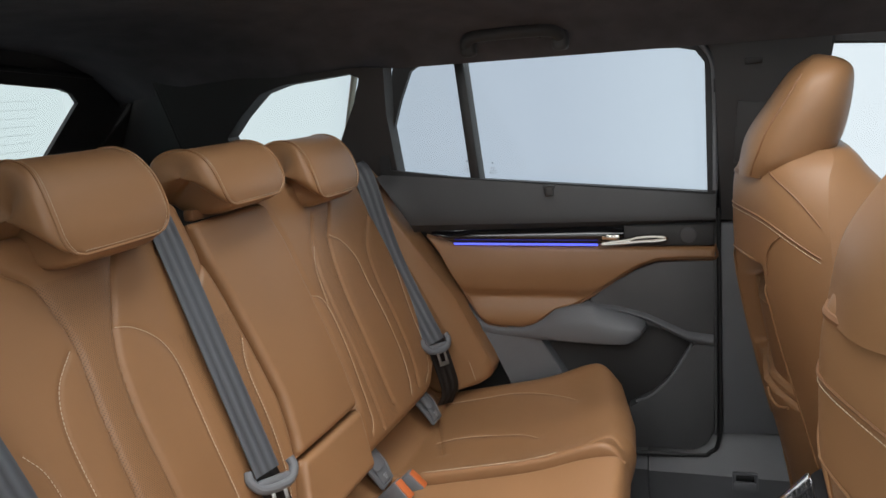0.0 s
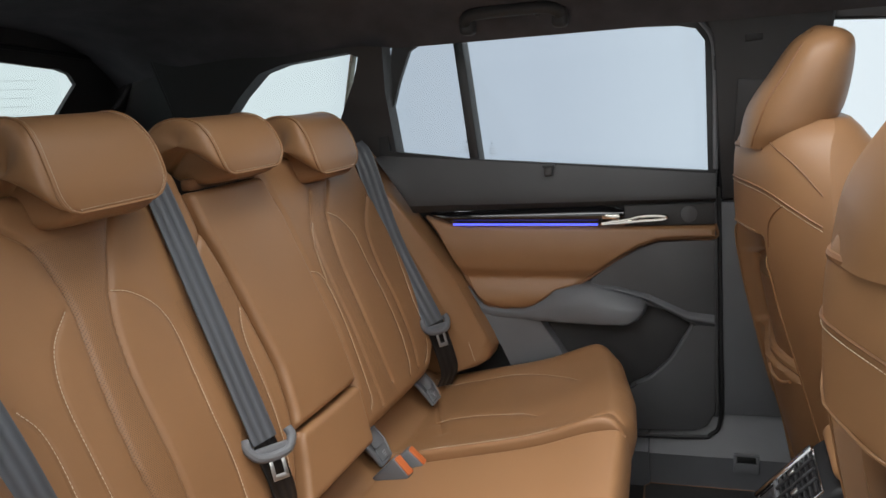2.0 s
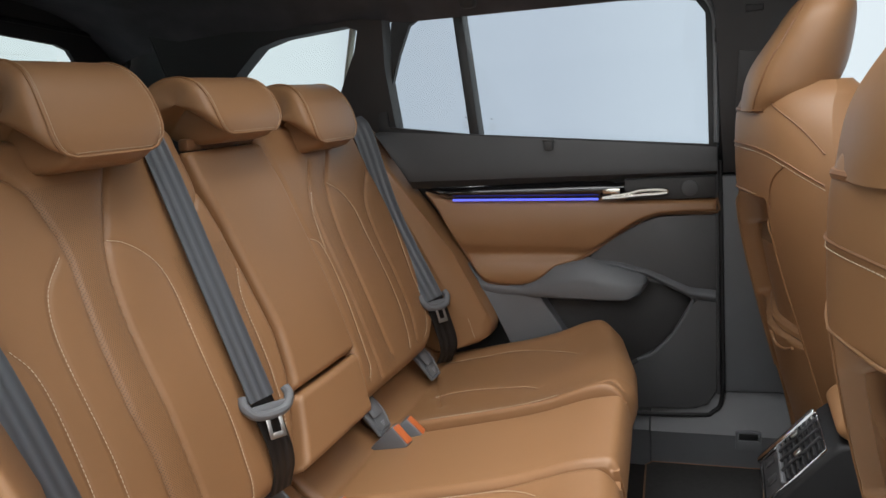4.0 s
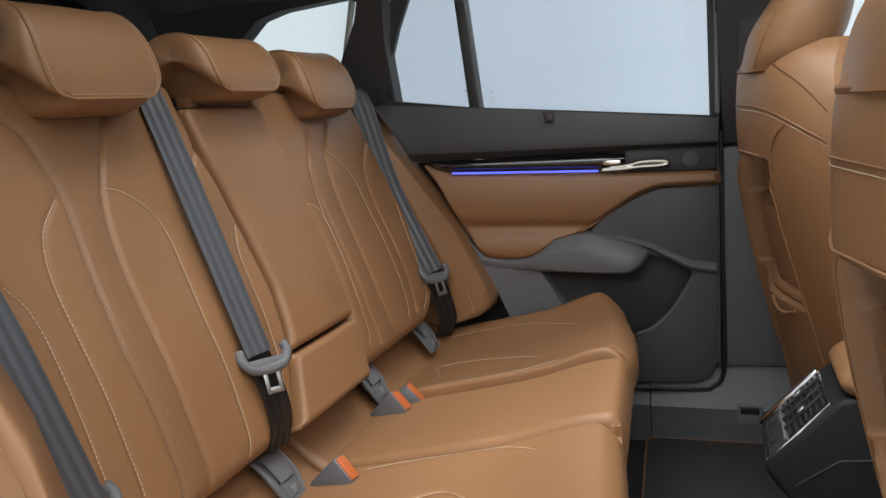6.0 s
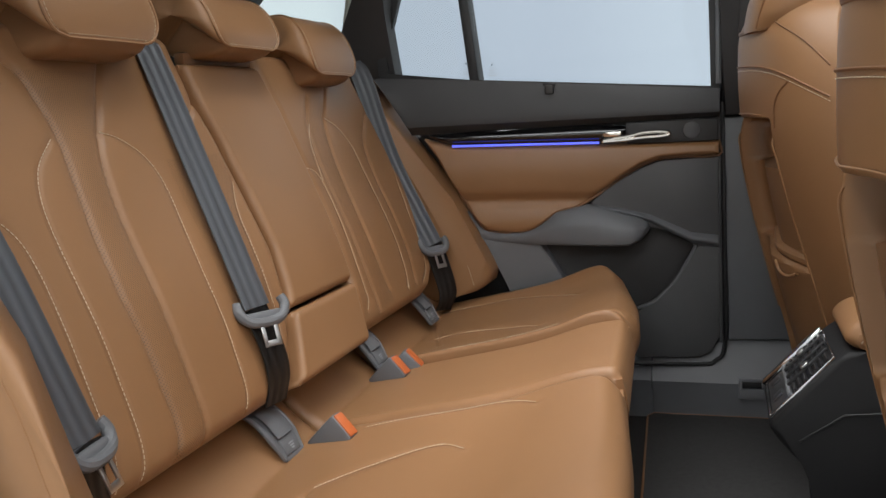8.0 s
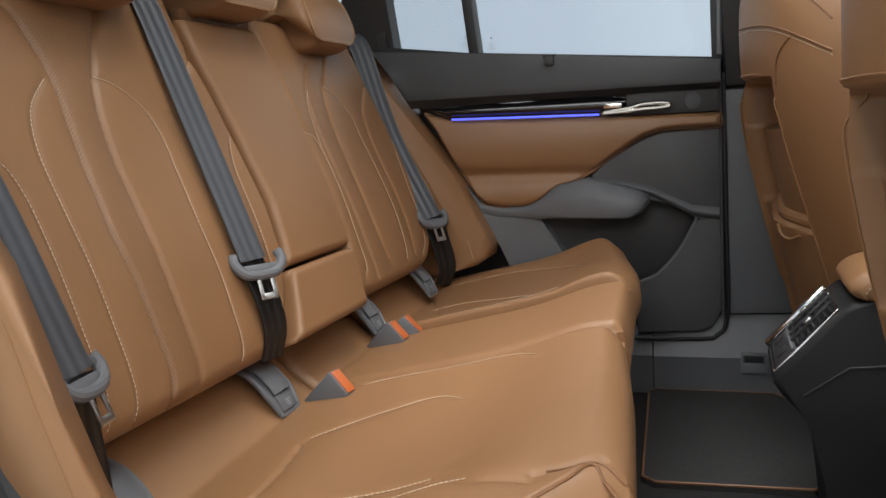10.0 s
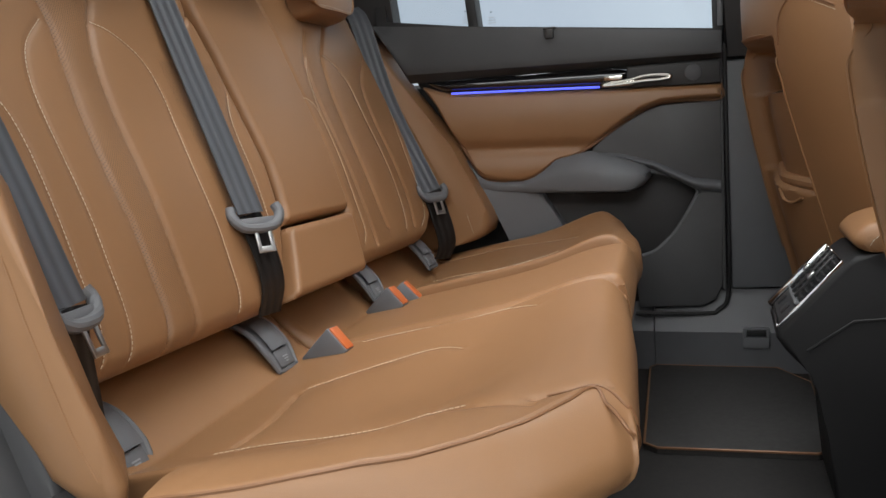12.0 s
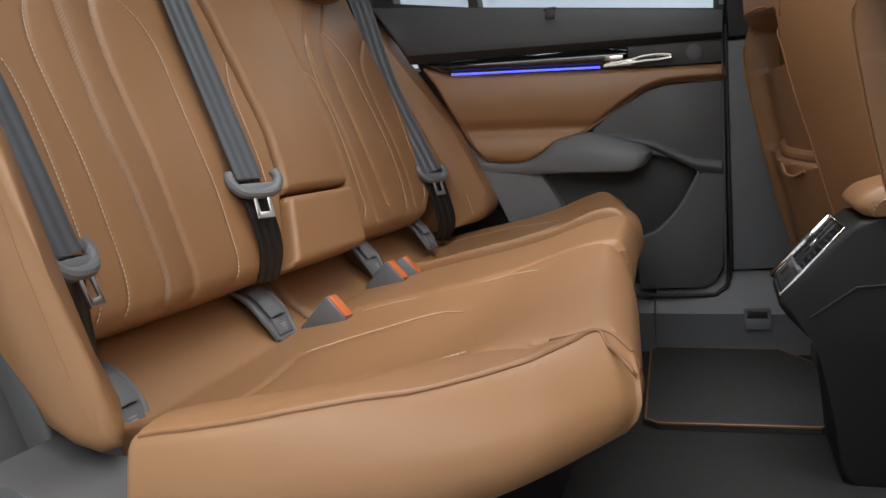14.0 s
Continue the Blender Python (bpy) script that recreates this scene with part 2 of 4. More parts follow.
        w = (w - d * w.dot(d)).normalized()
        nrm = w.cross(d).normalized()
        top = [bm.verts.new(c + w * width * (k / cols - 0.5) + nrm * thick * 0.5) for k in range(cols + 1)]
        bot = [bm.verts.new(c + w * width * (k / cols - 0.5) - nrm * thick * 0.5) for k in range(cols, -1, -1)]
        rows.append(top + bot)
    m = len(rows[0])
    us = [k / cols for k in range(cols + 1)] + [k / cols for k in range(cols, -1, -1)]
    for i in range(len(p) - 1):
        for k in range(m):
            q = (k + 1) % m
            f = bm.faces.new((rows[i][k], rows[i][q], rows[i + 1][q], rows[i + 1][k]))
            for loop, (u, v) in zip(f.loops, ((us[k], i), (us[q], i), (us[q], i + 1), (us[k], i + 1))):
                loop[uv].uv = (u, v / 10)
    bm.faces.new(rows[0])
    bm.faces.new(rows[-1])
    return bm


def stitches(path, lift=0.0008, length=0.0042, gap=0.0020, radius=0.00055):
    """Single thread stitches along a dense path of points with their normals."""
    pts = [Vector(a) for a in path]
    seg = [(pts[i + 1] - pts[i]).length for i in range(len(pts) - 1)]
    total = sum(seg)

    def at(s):
        for i, d in enumerate(seg):
            if s <= d or i == len(seg) - 1:
                return pts[i].lerp(pts[i + 1], min(1, s / d if d else 0))
            s -= d

    bm = bmesh.new()
    s = 0.0
    while s + length < total:
        a, b = at(s), at(s + length)
        d = (b - a).normalized()
        e1 = d.cross(Vector((0.3, 0.1, 0.95))).normalized()
        e2 = d.cross(e1)
        ring = [(e1, 1), (e2, 1), (e1, -1), (e2, -1)]
        va = [bm.verts.new(a + e * radius * k) for e, k in ring]
        vb = [bm.verts.new(b + e * radius * k) for e, k in ring]
        for k in range(4):
            bm.faces.new((va[k], va[(k + 1) % 4], vb[(k + 1) % 4], vb[k]))
        bm.faces.new(va)
        bm.faces.new(vb)
        s += length + gap
    return bm


def near_line(Y, H, line):
    """Distance of each grid point from a polyline."""
    best = np.full(Y.shape, 9.0)
    for (y0, h0), (y1, h1) in zip(line[:-1], line[1:]):
        dy, dh = y1 - y0, h1 - h0
        k = np.clip(((Y - y0) * dy + (H - h0) * dh) / (dy * dy + dh * dh + 1e-12), 0, 1)
        best = np.minimum(best, np.hypot(Y - y0 - k * dy, H - h0 - k * dh))
    return best


# ---- the shape of the rear seat ----
RECLINE = radians(20.6)
CA, SA = math.cos(RECLINE), math.sin(RECLINE)


def on_back(y, h, off=0.0):
    """A point of the rear seat's back: across, along the back, proud of it."""
    return (0.047 - h * SA + off * CA, y, 0.30 + h * CA + off * SA)


def seat_height(x, y):
    return 0.228 + 0.22 * (x - 0.03) + 0.045 * (y + 0.15)


def panel_sheet(fn, left, right, bottom, top, offset, nu, nv, radius, skirt, lines=(), perf=None, rings=1, crisp=None):
    """A padded panel: a sheet over across/along with rolled edges, seams pressed in, and a skirt behind.
    left, right: functions of along; offset(Y, H): the padding's own shape."""
    u = np.linspace(0, 1, nu + 1)
    v = np.linspace(0, 1, nv + 1)
    u = 0.45 * u + 0.55 * (0.5 - 0.5 * np.cos(np.pi * u))
    v = 0.6 * v + 0.4 * (0.5 - 0.5 * np.cos(np.pi * v))
    H = np.repeat((bottom + (top - bottom) * v)[:, None], nu + 1, 1)
    L = np.array([left(h) for h in H[:, 0]])[:, None]
    R = np.array([right(h) for h in H[:, 0]])[:, None]
    Y = L + (R - L) * u[None, :]
    r = radius
    eu = np.clip(r - (R - Y if crisp else np.minimum(Y - L, R - Y)), 0, r)
    ev = np.clip(r - np.minimum(H - bottom, top - H), 0, r)
    e = np.minimum(np.hypot(eu, ev), r)
    off = offset(Y, H) - (r - np.sqrt(r * r - e * e))
    if crisp:
        el = np.clip(crisp - (Y - L), 0, crisp)
        off = off - (crisp - np.sqrt(crisp * crisp - el * el))
    for line, depth, w in lines:
        d = near_line(Y, H, line)
        off = off - depth * np.exp(-(d / w) ** 2) - 0.5 * depth * np.exp(-(d / (4 * w)) ** 2)
    bm = bmesh.new()
    layer = bm.verts.layers.float.new("punched")
    V = [[bm.verts.new(fn(Y[j, i], H[j, i], off[j, i])) for i in range(nu + 1)] for j in range(nv + 1)]
    for j in range(nv):
        for i in range(nu):
            bm.faces.new((V[j][i], V[j][i + 1], V[j + 1][i + 1], V[j + 1][i]))
    if perf:
        for j in range(nv + 1):
            for i in range(nu + 1):
                V[j][i][layer] = 1.0 if perf(Y[j, i], H[j, i]) else 0.0
    ring = [(0, i) for i in range(nu)] + [(j, nu) for j in range(nv)] + [(nv, i) for i in range(nu, 0, -1)] + [(j, 0) for j in range(nv, 0, -1)]
    n = len(ring)
    last = [V[j][i] for j, i in ring]
    for step in range(1, rings + 1):
        back = [bm.verts.new(fn(Y[j, i], H[j, i], off[j, i] - skirt * step / rings)) for j, i in ring]
        for k in range(n):
            bm.faces.new((last[k], last[(k + 1) % n], back[(k + 1) % n], back[k]))
        last = back
    bm.faces.new(last)

    def height(y, h):
        """The padding's height at one place, seams left out."""
        yy, hh = np.array([[y]]), np.array([[h]])
        lo, hi = left(h), right(h)
        a = max(0, r - (hi - y if crisp else min(y - lo, hi - y)))
        b = max(0, r - min(h - bottom, top - h))
        c = min(math.hypot(a, b), r)
        base = float(offset(yy, hh)[0, 0]) - (r - math.sqrt(max(0, r * r - c * c)))
        if crisp:
            el = min(crisp, max(0, crisp - (y - lo)))
            base -= crisp - math.sqrt(crisp * crisp - el * el)
        return base

    return bm, height


def lerp_line(line):
    """Across as a function of along, for a polyline of (across, along)."""
    a = sorted((h, y) for y, h in line)
    hs, ys = [p[0] for p in a], [p[1] for p in a]
    return lambda h: float(np.interp(h, hs, ys))


def thread_on(fn, height, line, lift=0.001):
    return [fn(y, h, height(y, h) + lift) for y, h in spline(line, 14)]



# ---- studio round the car ----
def wall_box(name, c, s, mat, label, category="wall"):
    ob = finish(name, rbox(*s, r=0.01, seg=1), mat)
    ob.location = c
    return tagged(ob, label, category, kind="structure")


wall_box("ground", (0, 0, -0.45), (14, 14, 0.1), STUDIOFLOOR, "grey smooth studio floor under the car", "floor")
# The two backdrops give off their own light; no lamp lights them.
wall_box("backdrop", (0, 5.0, 2.0), (14, 0.1, 5), BACKDROP, "self-glowing pale blue studio backdrop, brightness graded along it", "backdrop")
wall_box("backdrop_rear", (-5.0, 0, 2.0), (0.1, 14, 5), BACKREAR, "self-glowing white studio backdrop, brightness graded along it", "backdrop")
wall_box("wall_south", (0, -6.0, 2.0), (14, 0.1, 5), WHITE, "plain white studio wall")
wall_box("wall_east", (6.5, 0, 2.0), (0.1, 14, 5), WHITE, "plain white studio wall")
wall_box("studio_ceiling", (0, 0, 4.5), (14, 14, 0.1), WHITE, "plain white studio ceiling", "ceiling")


# ---- car body: roof lining, floor, pillars ----
def roof_half(x):
    return float(np.interp(x, [-0.86, -0.80, -0.66, -0.55, -0.40, -0.22, -0.12, -0.02, 1.2], [0.70, 0.64, 0.54, 0.528, 0.548, 0.575, 0.61, 0.69, 0.70]))


def roof_place(x, share, lift):
    y = share * roof_half(x)
    return (x, y, roof(x, y) + lift)


def roof(x, y):
    edge = min(1.0, abs(y) / roof_half(x)) * (1.0 if y > 0 else 0.72)
    return 1.185 - 0.125 * edge ** 5 - 0.03 * edge ** 2 - 0.06 * max(0.0, -x - 0.1) ** 1.3


def roof_sheet(lift):
    return lambda u, v: roof_place(-0.86 + 1.96 * u, -0.97 + 1.94 * v, lift)


# Assumed roof opening out of view, added so the top lamp reaches the cushions.
ROOF_X0, ROOF_X1, ROOF_Y0, ROOF_Y1 = 0.0, 0.98, -0.46, 0.30


def open_roof(bm):
    """Cuts the glass roof's opening out of a lining sheet."""
    gone = [f for f in bm.faces if ROOF_X0 < f.calc_center_median().x < ROOF_X1 and ROOF_Y0 < f.calc_center_median().y < ROOF_Y1]
    bmesh.ops.delete(bm, geom=gone, context="FACES")
    return bm


lining = join(open_roof(grid(roof_sheet(0), 66, 60)), open_roof(grid(roof_sheet(0.04), 44, 40)))
tagged(finish("ceiling", lining, FELT), "dark charcoal fabric roof lining of the car", "headliner", kind="structure")

glass_roof = tagged(new("window_roof"), "assumed clear glass roof panel out of view, letting top light in", "roof window", kind="structure")
roof_pane = part("pane", grid(lambda u, v: (ROOF_X0 - 0.03 + 1.04 * u, ROOF_Y0 - 0.03 + 0.82 * v, roof(0.4, ROOF_Y0 - 0.03 + 0.82 * v) + 0.02), 8, 16), GLASS, glass_roof)
roof_pane.visible_shadow = False
floor_bm = grid(lambda u, v: (-0.3 + 2.0 * u, -0.70 + 1.47 * v, -0.018 + 0.10 * math.exp(-(((-0.70 + 1.47 * v) - 0.11) / 0.10) ** 4) * min(1.0, max(0.0, (u - 0.60) / 0.08))), 50, 60)
tagged(finish("floor", join(floor_bm, rbox(2.0, 1.42, 0.02, 0, m=Matrix.Translation((0.7, 0.01, -0.06)))), CARPET), "charcoal carpeted car floor", "floor", kind="structure")

# floor mat with a tan bound edge
MATLINE = [(0.47, 0.70), (0.482, 0.72), (0.74, 0.72), (0.80, 0.62), (0.80, 0.25), (0.775, 0.228), (0.52, 0.215), (0.497, 0.235)]
mat_thing = thing("floor_mat", "charcoal carpet floor mat with tan bound edge, lying on the floor", "floor mat")


def flat(u, v, w):
    return (u, v, w)


part("carpet", prism(MATLINE, flat, -0.017, -0.004, 0.004), MATPILE, mat_thing)
part("bound_edge", tube([(x, y, -0.006) for x, y in MATLINE + MATLINE[:1]], 0.0025, 6), PIPING, mat_thing, "tan leather binding")

# sill trim below the far door, with its hook cover
sill = tagged(new("trim_sill"), "grey plastic door sill trim with a recessed hook", "sill trim", kind="structure")
SILL = [(0.80, -0.03), (0.728, -0.02), (0.722, 0.045), (0.716, 0.075), (0.73, 0.10), (0.76, 0.165), (0.84, 0.175), (0.86, -0.03)]
part("rear_cover", prism(SILL, lambda u, v, w: (w, u, v), -0.2, 0.478), MID, sill)
part("front_cover", prism(SILL, lambda u, v, w: (w, u - 0.004, v), 0.481, 1.6), MID, sill)
hook = part("hook_frame", join(
    rbox(0.052, 0.012, 0.006, 0.002, m=Matrix.Translation((0.697, 0.716, 0.084))),
    rbox(0.006, 0.012, 0.044, 0.002, m=Matrix.Translation((0.672, 0.716, 0.064))),
    rbox(0.006, 0.012, 0.044, 0.002, m=Matrix.Translation((0.722, 0.716, 0.064))),
    rbox(0.052, 0.012, 0.024, 0.002, m=Matrix.Translation((0.697, 0.716, 0.052)))), MID, sill)
part("hook_slot", rbox(0.04, 0.004, 0.014, 0.001, m=Matrix.Translation((0.697, 0.712, 0.074))), RUBBER, sill, "black slot")


def door_y(x):
    return 0.734 + 0.096 * (x - 0.633)


def on_door(x, z, off=0.0):
    """A point of the far door's inner face; off: towards the cabin."""
    return (x, door_y(x) - off, z)


# middle pillar between the doors
pillar = tagged(new("wall_pillar_middle"), "dark grey plastic door pillar trim beside the front seat", "pillar trim", kind="structure")
UPPER = [(0.642, 0.672), (0.80, 0.672), (0.835, 0.86), (0.865, 1.06), (0.60, 1.075), (0.628, 1.05), (0.640, 1.02)]
part("upper_cover", prism(UPPER, lambda u, v, w: (u, 0.735 - 0.14 * (v - 0.67) - w, v), -0.05, 0.0, 0.006), SOFT, pillar)
LOWER = [(0.648, 0.168), (0.79, 0.172), (0.795, 0.666), (0.642, 0.666)]
part("lower_cover", prism(LOWER, lambda u, v, w: (u, 0.738 - w, v), -0.05, 0.0, 0.008), MID, pillar)
part("lower_side", prism([(0.79, 0.10), (0.86, 0.10), (0.86, 0.70), (0.79, 0.70)], lambda u, v, w: (u, 0.75 - w, v), -0.03, 0.0), SOFT, pillar)
part("belt_slot_cover", prism([(0.672, 0.80), (0.73, 0.80), (0.735, 0.925), (0.68, 0.93)], lambda u, v, w: (u, 0.735 - 0.14 * (v - 0.67) - w, v), 0.0, 0.004, 0.003), SOFT, pillar)
part("slot", prism([(0.694, 1.004), (0.728, 1.006), (0.728, 1.018), (0.694, 1.018)], lambda u, v, w: (u, 0.735 - 0.14 * (v - 0.67) - w, v), 0.001, 0.004, 0.002), RUBBER, pillar)
part("side_cover", grid(lambda u, v: (0.642 - 0.004 * math.sin(v * 3), 0.738 + 0.06 * u, 0.17 + 0.87 * v), 2, 12), RUBBER, pillar, "black rubber door seal")

# front far door: window frame only shows past the seat
front = tagged(new("wall_front_side"), "dark front door with a large side window", "door", kind="structure")
part("door_panel", prism([(0.80, -0.02), (1.9, -0.02), (1.9, 0.72), (0.80, 0.70)], lambda u, v, w: (u, 0.76 - w, v), -0.04, 0.0, 0.004), SOFT, front)
part("roof_rail", prism([(0.86, 1.035), (1.5, 0.99), (1.9, 0.80), (1.9, 0.90), (1.5, 1.10), (0.86, 1.10)], lambda u, v, w: (u, 0.70 - w, v), -0.04, 0.0, 0.004), SOFT, front)
pane = part("pane", prism([(0.83, 0.70), (1.9, 0.72), (1.9, 0.84), (1.5, 1.03), (0.86, 1.06)], lambda u, v, w: (u, 0.79 - 0.2 * (v - 0.7) - w, v), 0.0, 0.004), GLASS, front)
pane.visible_shadow = False


# Unseen door, pillar, dashboard and roof piece, added to block low front light.
near_front = tagged(new("wall_front_blocker"), "unseen dark front door and pillar, added to block front light", "door", kind="structure")
part("door_panel", prism([(0.84, -0.05), (1.9, -0.05), (1.9, 0.72), (0.84, 0.70)], lambda u, v, w: (u, w, v), -0.74, -0.79), SOFT, near_front)
part("pillar", prism([(0.84, 0.70), (0.95, 0.70), (0.98, 1.12), (0.86, 1.12)], lambda u, v, w: (u, w, v), -0.70, -0.75), SOFT, near_front)
wall_box("wall_dash_blocker", (1.80, 0.0, 0.32), (0.16, 1.48, 0.76), SOFT, "unseen dark dashboard block, added to stop low front light", "dashboard")
wall_box("ceiling_front_blocker", (1.22, 0.0, 1.135), (0.24, 1.36, 0.04), FELT, "unseen dark fabric roof piece, added to block the front lamp", "headliner")


def ring_prism(outer, inner, place, w0, w1):
    """A frame between two outlines with as many corners."""
    bm = bmesh.new()
    n = len(outer)
    q = [[bm.verts.new(place(u, v, w)) for u, v in line] for line in (outer, inner) for w in (w0, w1)]
    for i in range(n):
        j = (i + 1) % n
        for a, b in ((0, 1), (1, 3), (3, 2), (2, 0)):
            bm.faces.new((q[a][i], q[a][j], q[b][j], q[b][i]))
    return bm


# rear quarter: slanted pillar with its fixed window
def on_quarter(x, z, off=0.0):
    return (x, 0.57 + 0.15 * (x + 0.117) - 0.5 * (z - 1.033) - off, z)


QIN = [(-0.478, 0.914), (-0.425, 0.962), (-0.358, 1.012), (-0.298, 1.028), (-0.142, 1.043), (-0.120, 1.032), (-0.138, 0.991), (-0.228, 0.856), (-0.45, 0.885), (-0.476, 0.899)]
QOUT = [(-0.60, 0.90), (-0.60, 1.0), (-0.60, 1.06), (-0.30, 1.046), (-0.11, 1.056), (-0.06, 1.05), (-0.08, 0.95), (-0.12, 0.40), (-0.50, 0.40), (-0.60, 0.40)]
quarter = tagged(new("wall_quarter"), "dark plastic rear pillar trim round a fixed quarter window", "pillar trim", kind="structure")
part("trim", ring_prism(QOUT, QIN, on_quarter, -0.05, 0.0), SOFT, quarter)
qpane = part("pane", prism(QIN, on_quarter, -0.048, -0.044), GLASS, quarter)
qpane.visible_shadow = False
part("front_reveal", ring_prism([(-0.145, 1.045), (-0.118, 1.034), (-0.20, 0.86), (-0.225, 0.86)], [(-0.14, 1.04), (-0.125, 1.03), (-0.207, 0.865), (-0.218, 0.865)], on_quarter, -0.05, -0.03), surface("pale_reveal", (0.5, 0.5, 0.42), 0.5), quarter, "pale painted window reveal")

def flare(u, v):
    z = 0.40 + 0.72 * v
    a, b = Vector(on_quarter(-0.60, z)), Vector((-0.845 + 0.45 * (z - 1.027), 0.72, z))
    p = a.lerp(b, u)
    return (p.x, p.y - 0.02 * math.sin(math.pi * u), p.z)


part("rear_flare", grid(flare, 12, 12), SOFT, quarter)
part("flare_crease", tube([Vector(flare(0.02, k / 10)) + Vector((0, -0.001, 0)) for k in range(11)], 0.002, 6), SOFT, quarter)

# Dark backing added to block backdrop light between quarter trim and door.
part("gap_backing", prism([(-0.30, 0.70), (-0.19, 0.70), (-0.185, 0.86), (-0.145, 1.0), (-0.12, 1.10), (-0.19, 1.10), (-0.205, 1.03), (-0.28, 0.86)], lambda u, v, w: (u, w, v), 0.79, 0.765), RUBBER, quarter)

# tailgate with the rear window
def on_tail(y, z, off=0.0):
    return (-0.845 + 0.45 * (z - 1.027) + off, y, z)


TIN = [(-0.44, 1.058), (0.0, 1.085), (0.26, 1.072), (0.443, 1.056), (0.485, 1.045), (0.513, 1.022), (0.50, 1.0), (0.42, 0.86), (0.0, 0.84), (-0.42, 0.86), (-0.513, 1.0)]
TOUT = [(-0.60, 1.16), (0.0, 1.20), (0.26, 1.19), (0.50, 1.17), (0.66, 1.12), (0.72, 1.03), (0.72, 0.95), (0.72, 0.40), (0.0, 0.40), (-0.72, 0.40), (-0.72, 1.0)]
tail = tagged(new("wall_tailgate"), "dark tailgate trim round the heated rear window", "tailgate", kind="structure")
part("trim", ring_prism(TOUT, TIN, on_tail, -0.012, 0.0), SOFT, tail)
tpane = part("pane", prism(TIN, on_tail, -0.011, -0.008), GLASS, tail)
tpane.visible_shadow = False
for k in range(9):
    z = 0.88 + 0.019 * k
    part("heating_wire", rbox(0.0005, 0.78, 0.0005, 0, m=Matrix.Translation(on_tail(0, z, -0.006))), WIRE, tail)
part("seal", tube(spline([on_tail(y, z, 0.004) for y, z in [(0.0, 1.115), (0.26, 1.103), (0.466, 1.088), (0.596, 1.076), (0.668, 1.054), (0.706, 1.019), (0.684, 0.976), (0.651, 0.941), (0.60, 0.87)]], 8), 0.007, 8), RUBBER, tail, "black rubber seal")

# dark panels that close the car behind and beside the rear seat
wall_box("wall_bulkhead", (-0.16, 0.0, 0.22), (0.02, 1.40, 0.56), CARPET, "dark carpeted panel behind the rear seat", "panel")
wall_box("wall_side_rear", (-0.10, 0.768, 0.31), (0.80, 0.03, 0.72), SOFT, "dark plastic wheel arch trim beside the rear seat", "panel")
wall_box("wall_seat_base", (0.16, 0.0, 0.06), (0.5, 1.34, 0.16), CARPET, "dark carpeted base under the rear seat", "panel")
# Added backing that keeps the backdrop's glow out of the door gap.
wall_box("wall_gap_backing", (0.69, 0.80, 0.45), (0.12, 0.02, 1.3), RUBBER, "black backing panel added to block light between door and pillar", "pillar")
# boot behind the seats
wall_box("wall_boot", (-0.62, 0.0, 0.43), (0.9, 1.40, 0.06), CARPET, "dark carpeted boot cover behind the seats", "boot")


# ---- far rear door ----
door = tagged(new("door_1"), "closed rear car door lined in tan leather and dark plastic", "door", kind="structure")
WIN_IN = [(-0.100, 0.814), (-0.100, 0.858), (-0.062, 0.975), (-0.034, 1.040), (-0.014, 1.052), (0.060, 1.056), (0.33, 1.060), (0.56, 1.049), (0.595, 1.041), (0.614, 1.015), (0.618, 0.736), (0.09, 0.787)]
WIN_OUT = [(-0.125, 0.80), (-0.122, 0.87), (-0.085, 1.0), (-0.075, 1.05), (-0.04, 1.075), (0.066, 1.085), (0.33, 1.09), (0.58, 1.08), (0.625, 1.065), (0.637, 1.03), (0.635, 0.728), (0.09, 0.775)]
part("window_frame", ring_prism(WIN_OUT, WIN_IN, on_door, -0.014, 0.0), RUBBER, door, "black rubber window frame")


def on_glass(x, z, off=0.0):
    return (x, door_y(x) + 0.05 - 0.12 * (z - 0.74) - off, z)


big_pane = part("pane", prism([(0.10, 0.77), (0.66, 0.72), (0.66, 1.06), (0.07, 1.07)], on_glass, 0.0, 0.004), GLASS, door)
small_pane = part("pane", prism([(-0.13, 0.79), (0.10, 0.77), (0.07, 1.07), (-0.10, 1.07)], on_glass, 0.0, 0.004), GLASS, door)
for p in (big_pane, small_pane):
    p.visible_shadow = False
part("window_divider", prism([(0.088, 0.782), (0.112, 0.78), (0.087, 1.058), (0.064, 1.058)], on_door, -0.055, -0.012, 0.004), RUBBER, door, "black window divider")
part("hook_seal", tube(spline([on_door(0.606, 1.055, 0.006), on_door(0.628, 1.02, 0.008), on_door(0.634, 0.95, 0.008), on_door(0.634, 0.74, 0.006)], 6), 0.006, 6), MID, door, "grey door seal")
part("seal_clip", rbox(0.01, 0.012, 0.03, 0.003, m=Matrix.Translation(on_door(0.637, 0.965, 0.012))), RUBBER, door)


def belt_profile(s):
    """The belt panel: a rounded ledge at the window, leaning in below."""
    return 0.006 + 0.035 * math.sin(min(1.0, s * 1.15) * math.pi * 0.5) - 0.020 * max(0, s - 0.85) / 0.15


def belt_panel(u, v):
    x = -0.12 + 0.755 * u
    top = np.interp(x, [-0.12, 0.09, 0.635], [0.805, 0.785, 0.730])
    low = np.interp(x, [-0.12, -0.045, 0.635], [0.80, 0.668, 0.672])
    z = low + (top - low) * v
    return on_door(x, z, belt_profile(1 - v))


part("belt_panel", grid(belt_panel, 40, 14), SOFT, door, "black soft-touch upper panel")
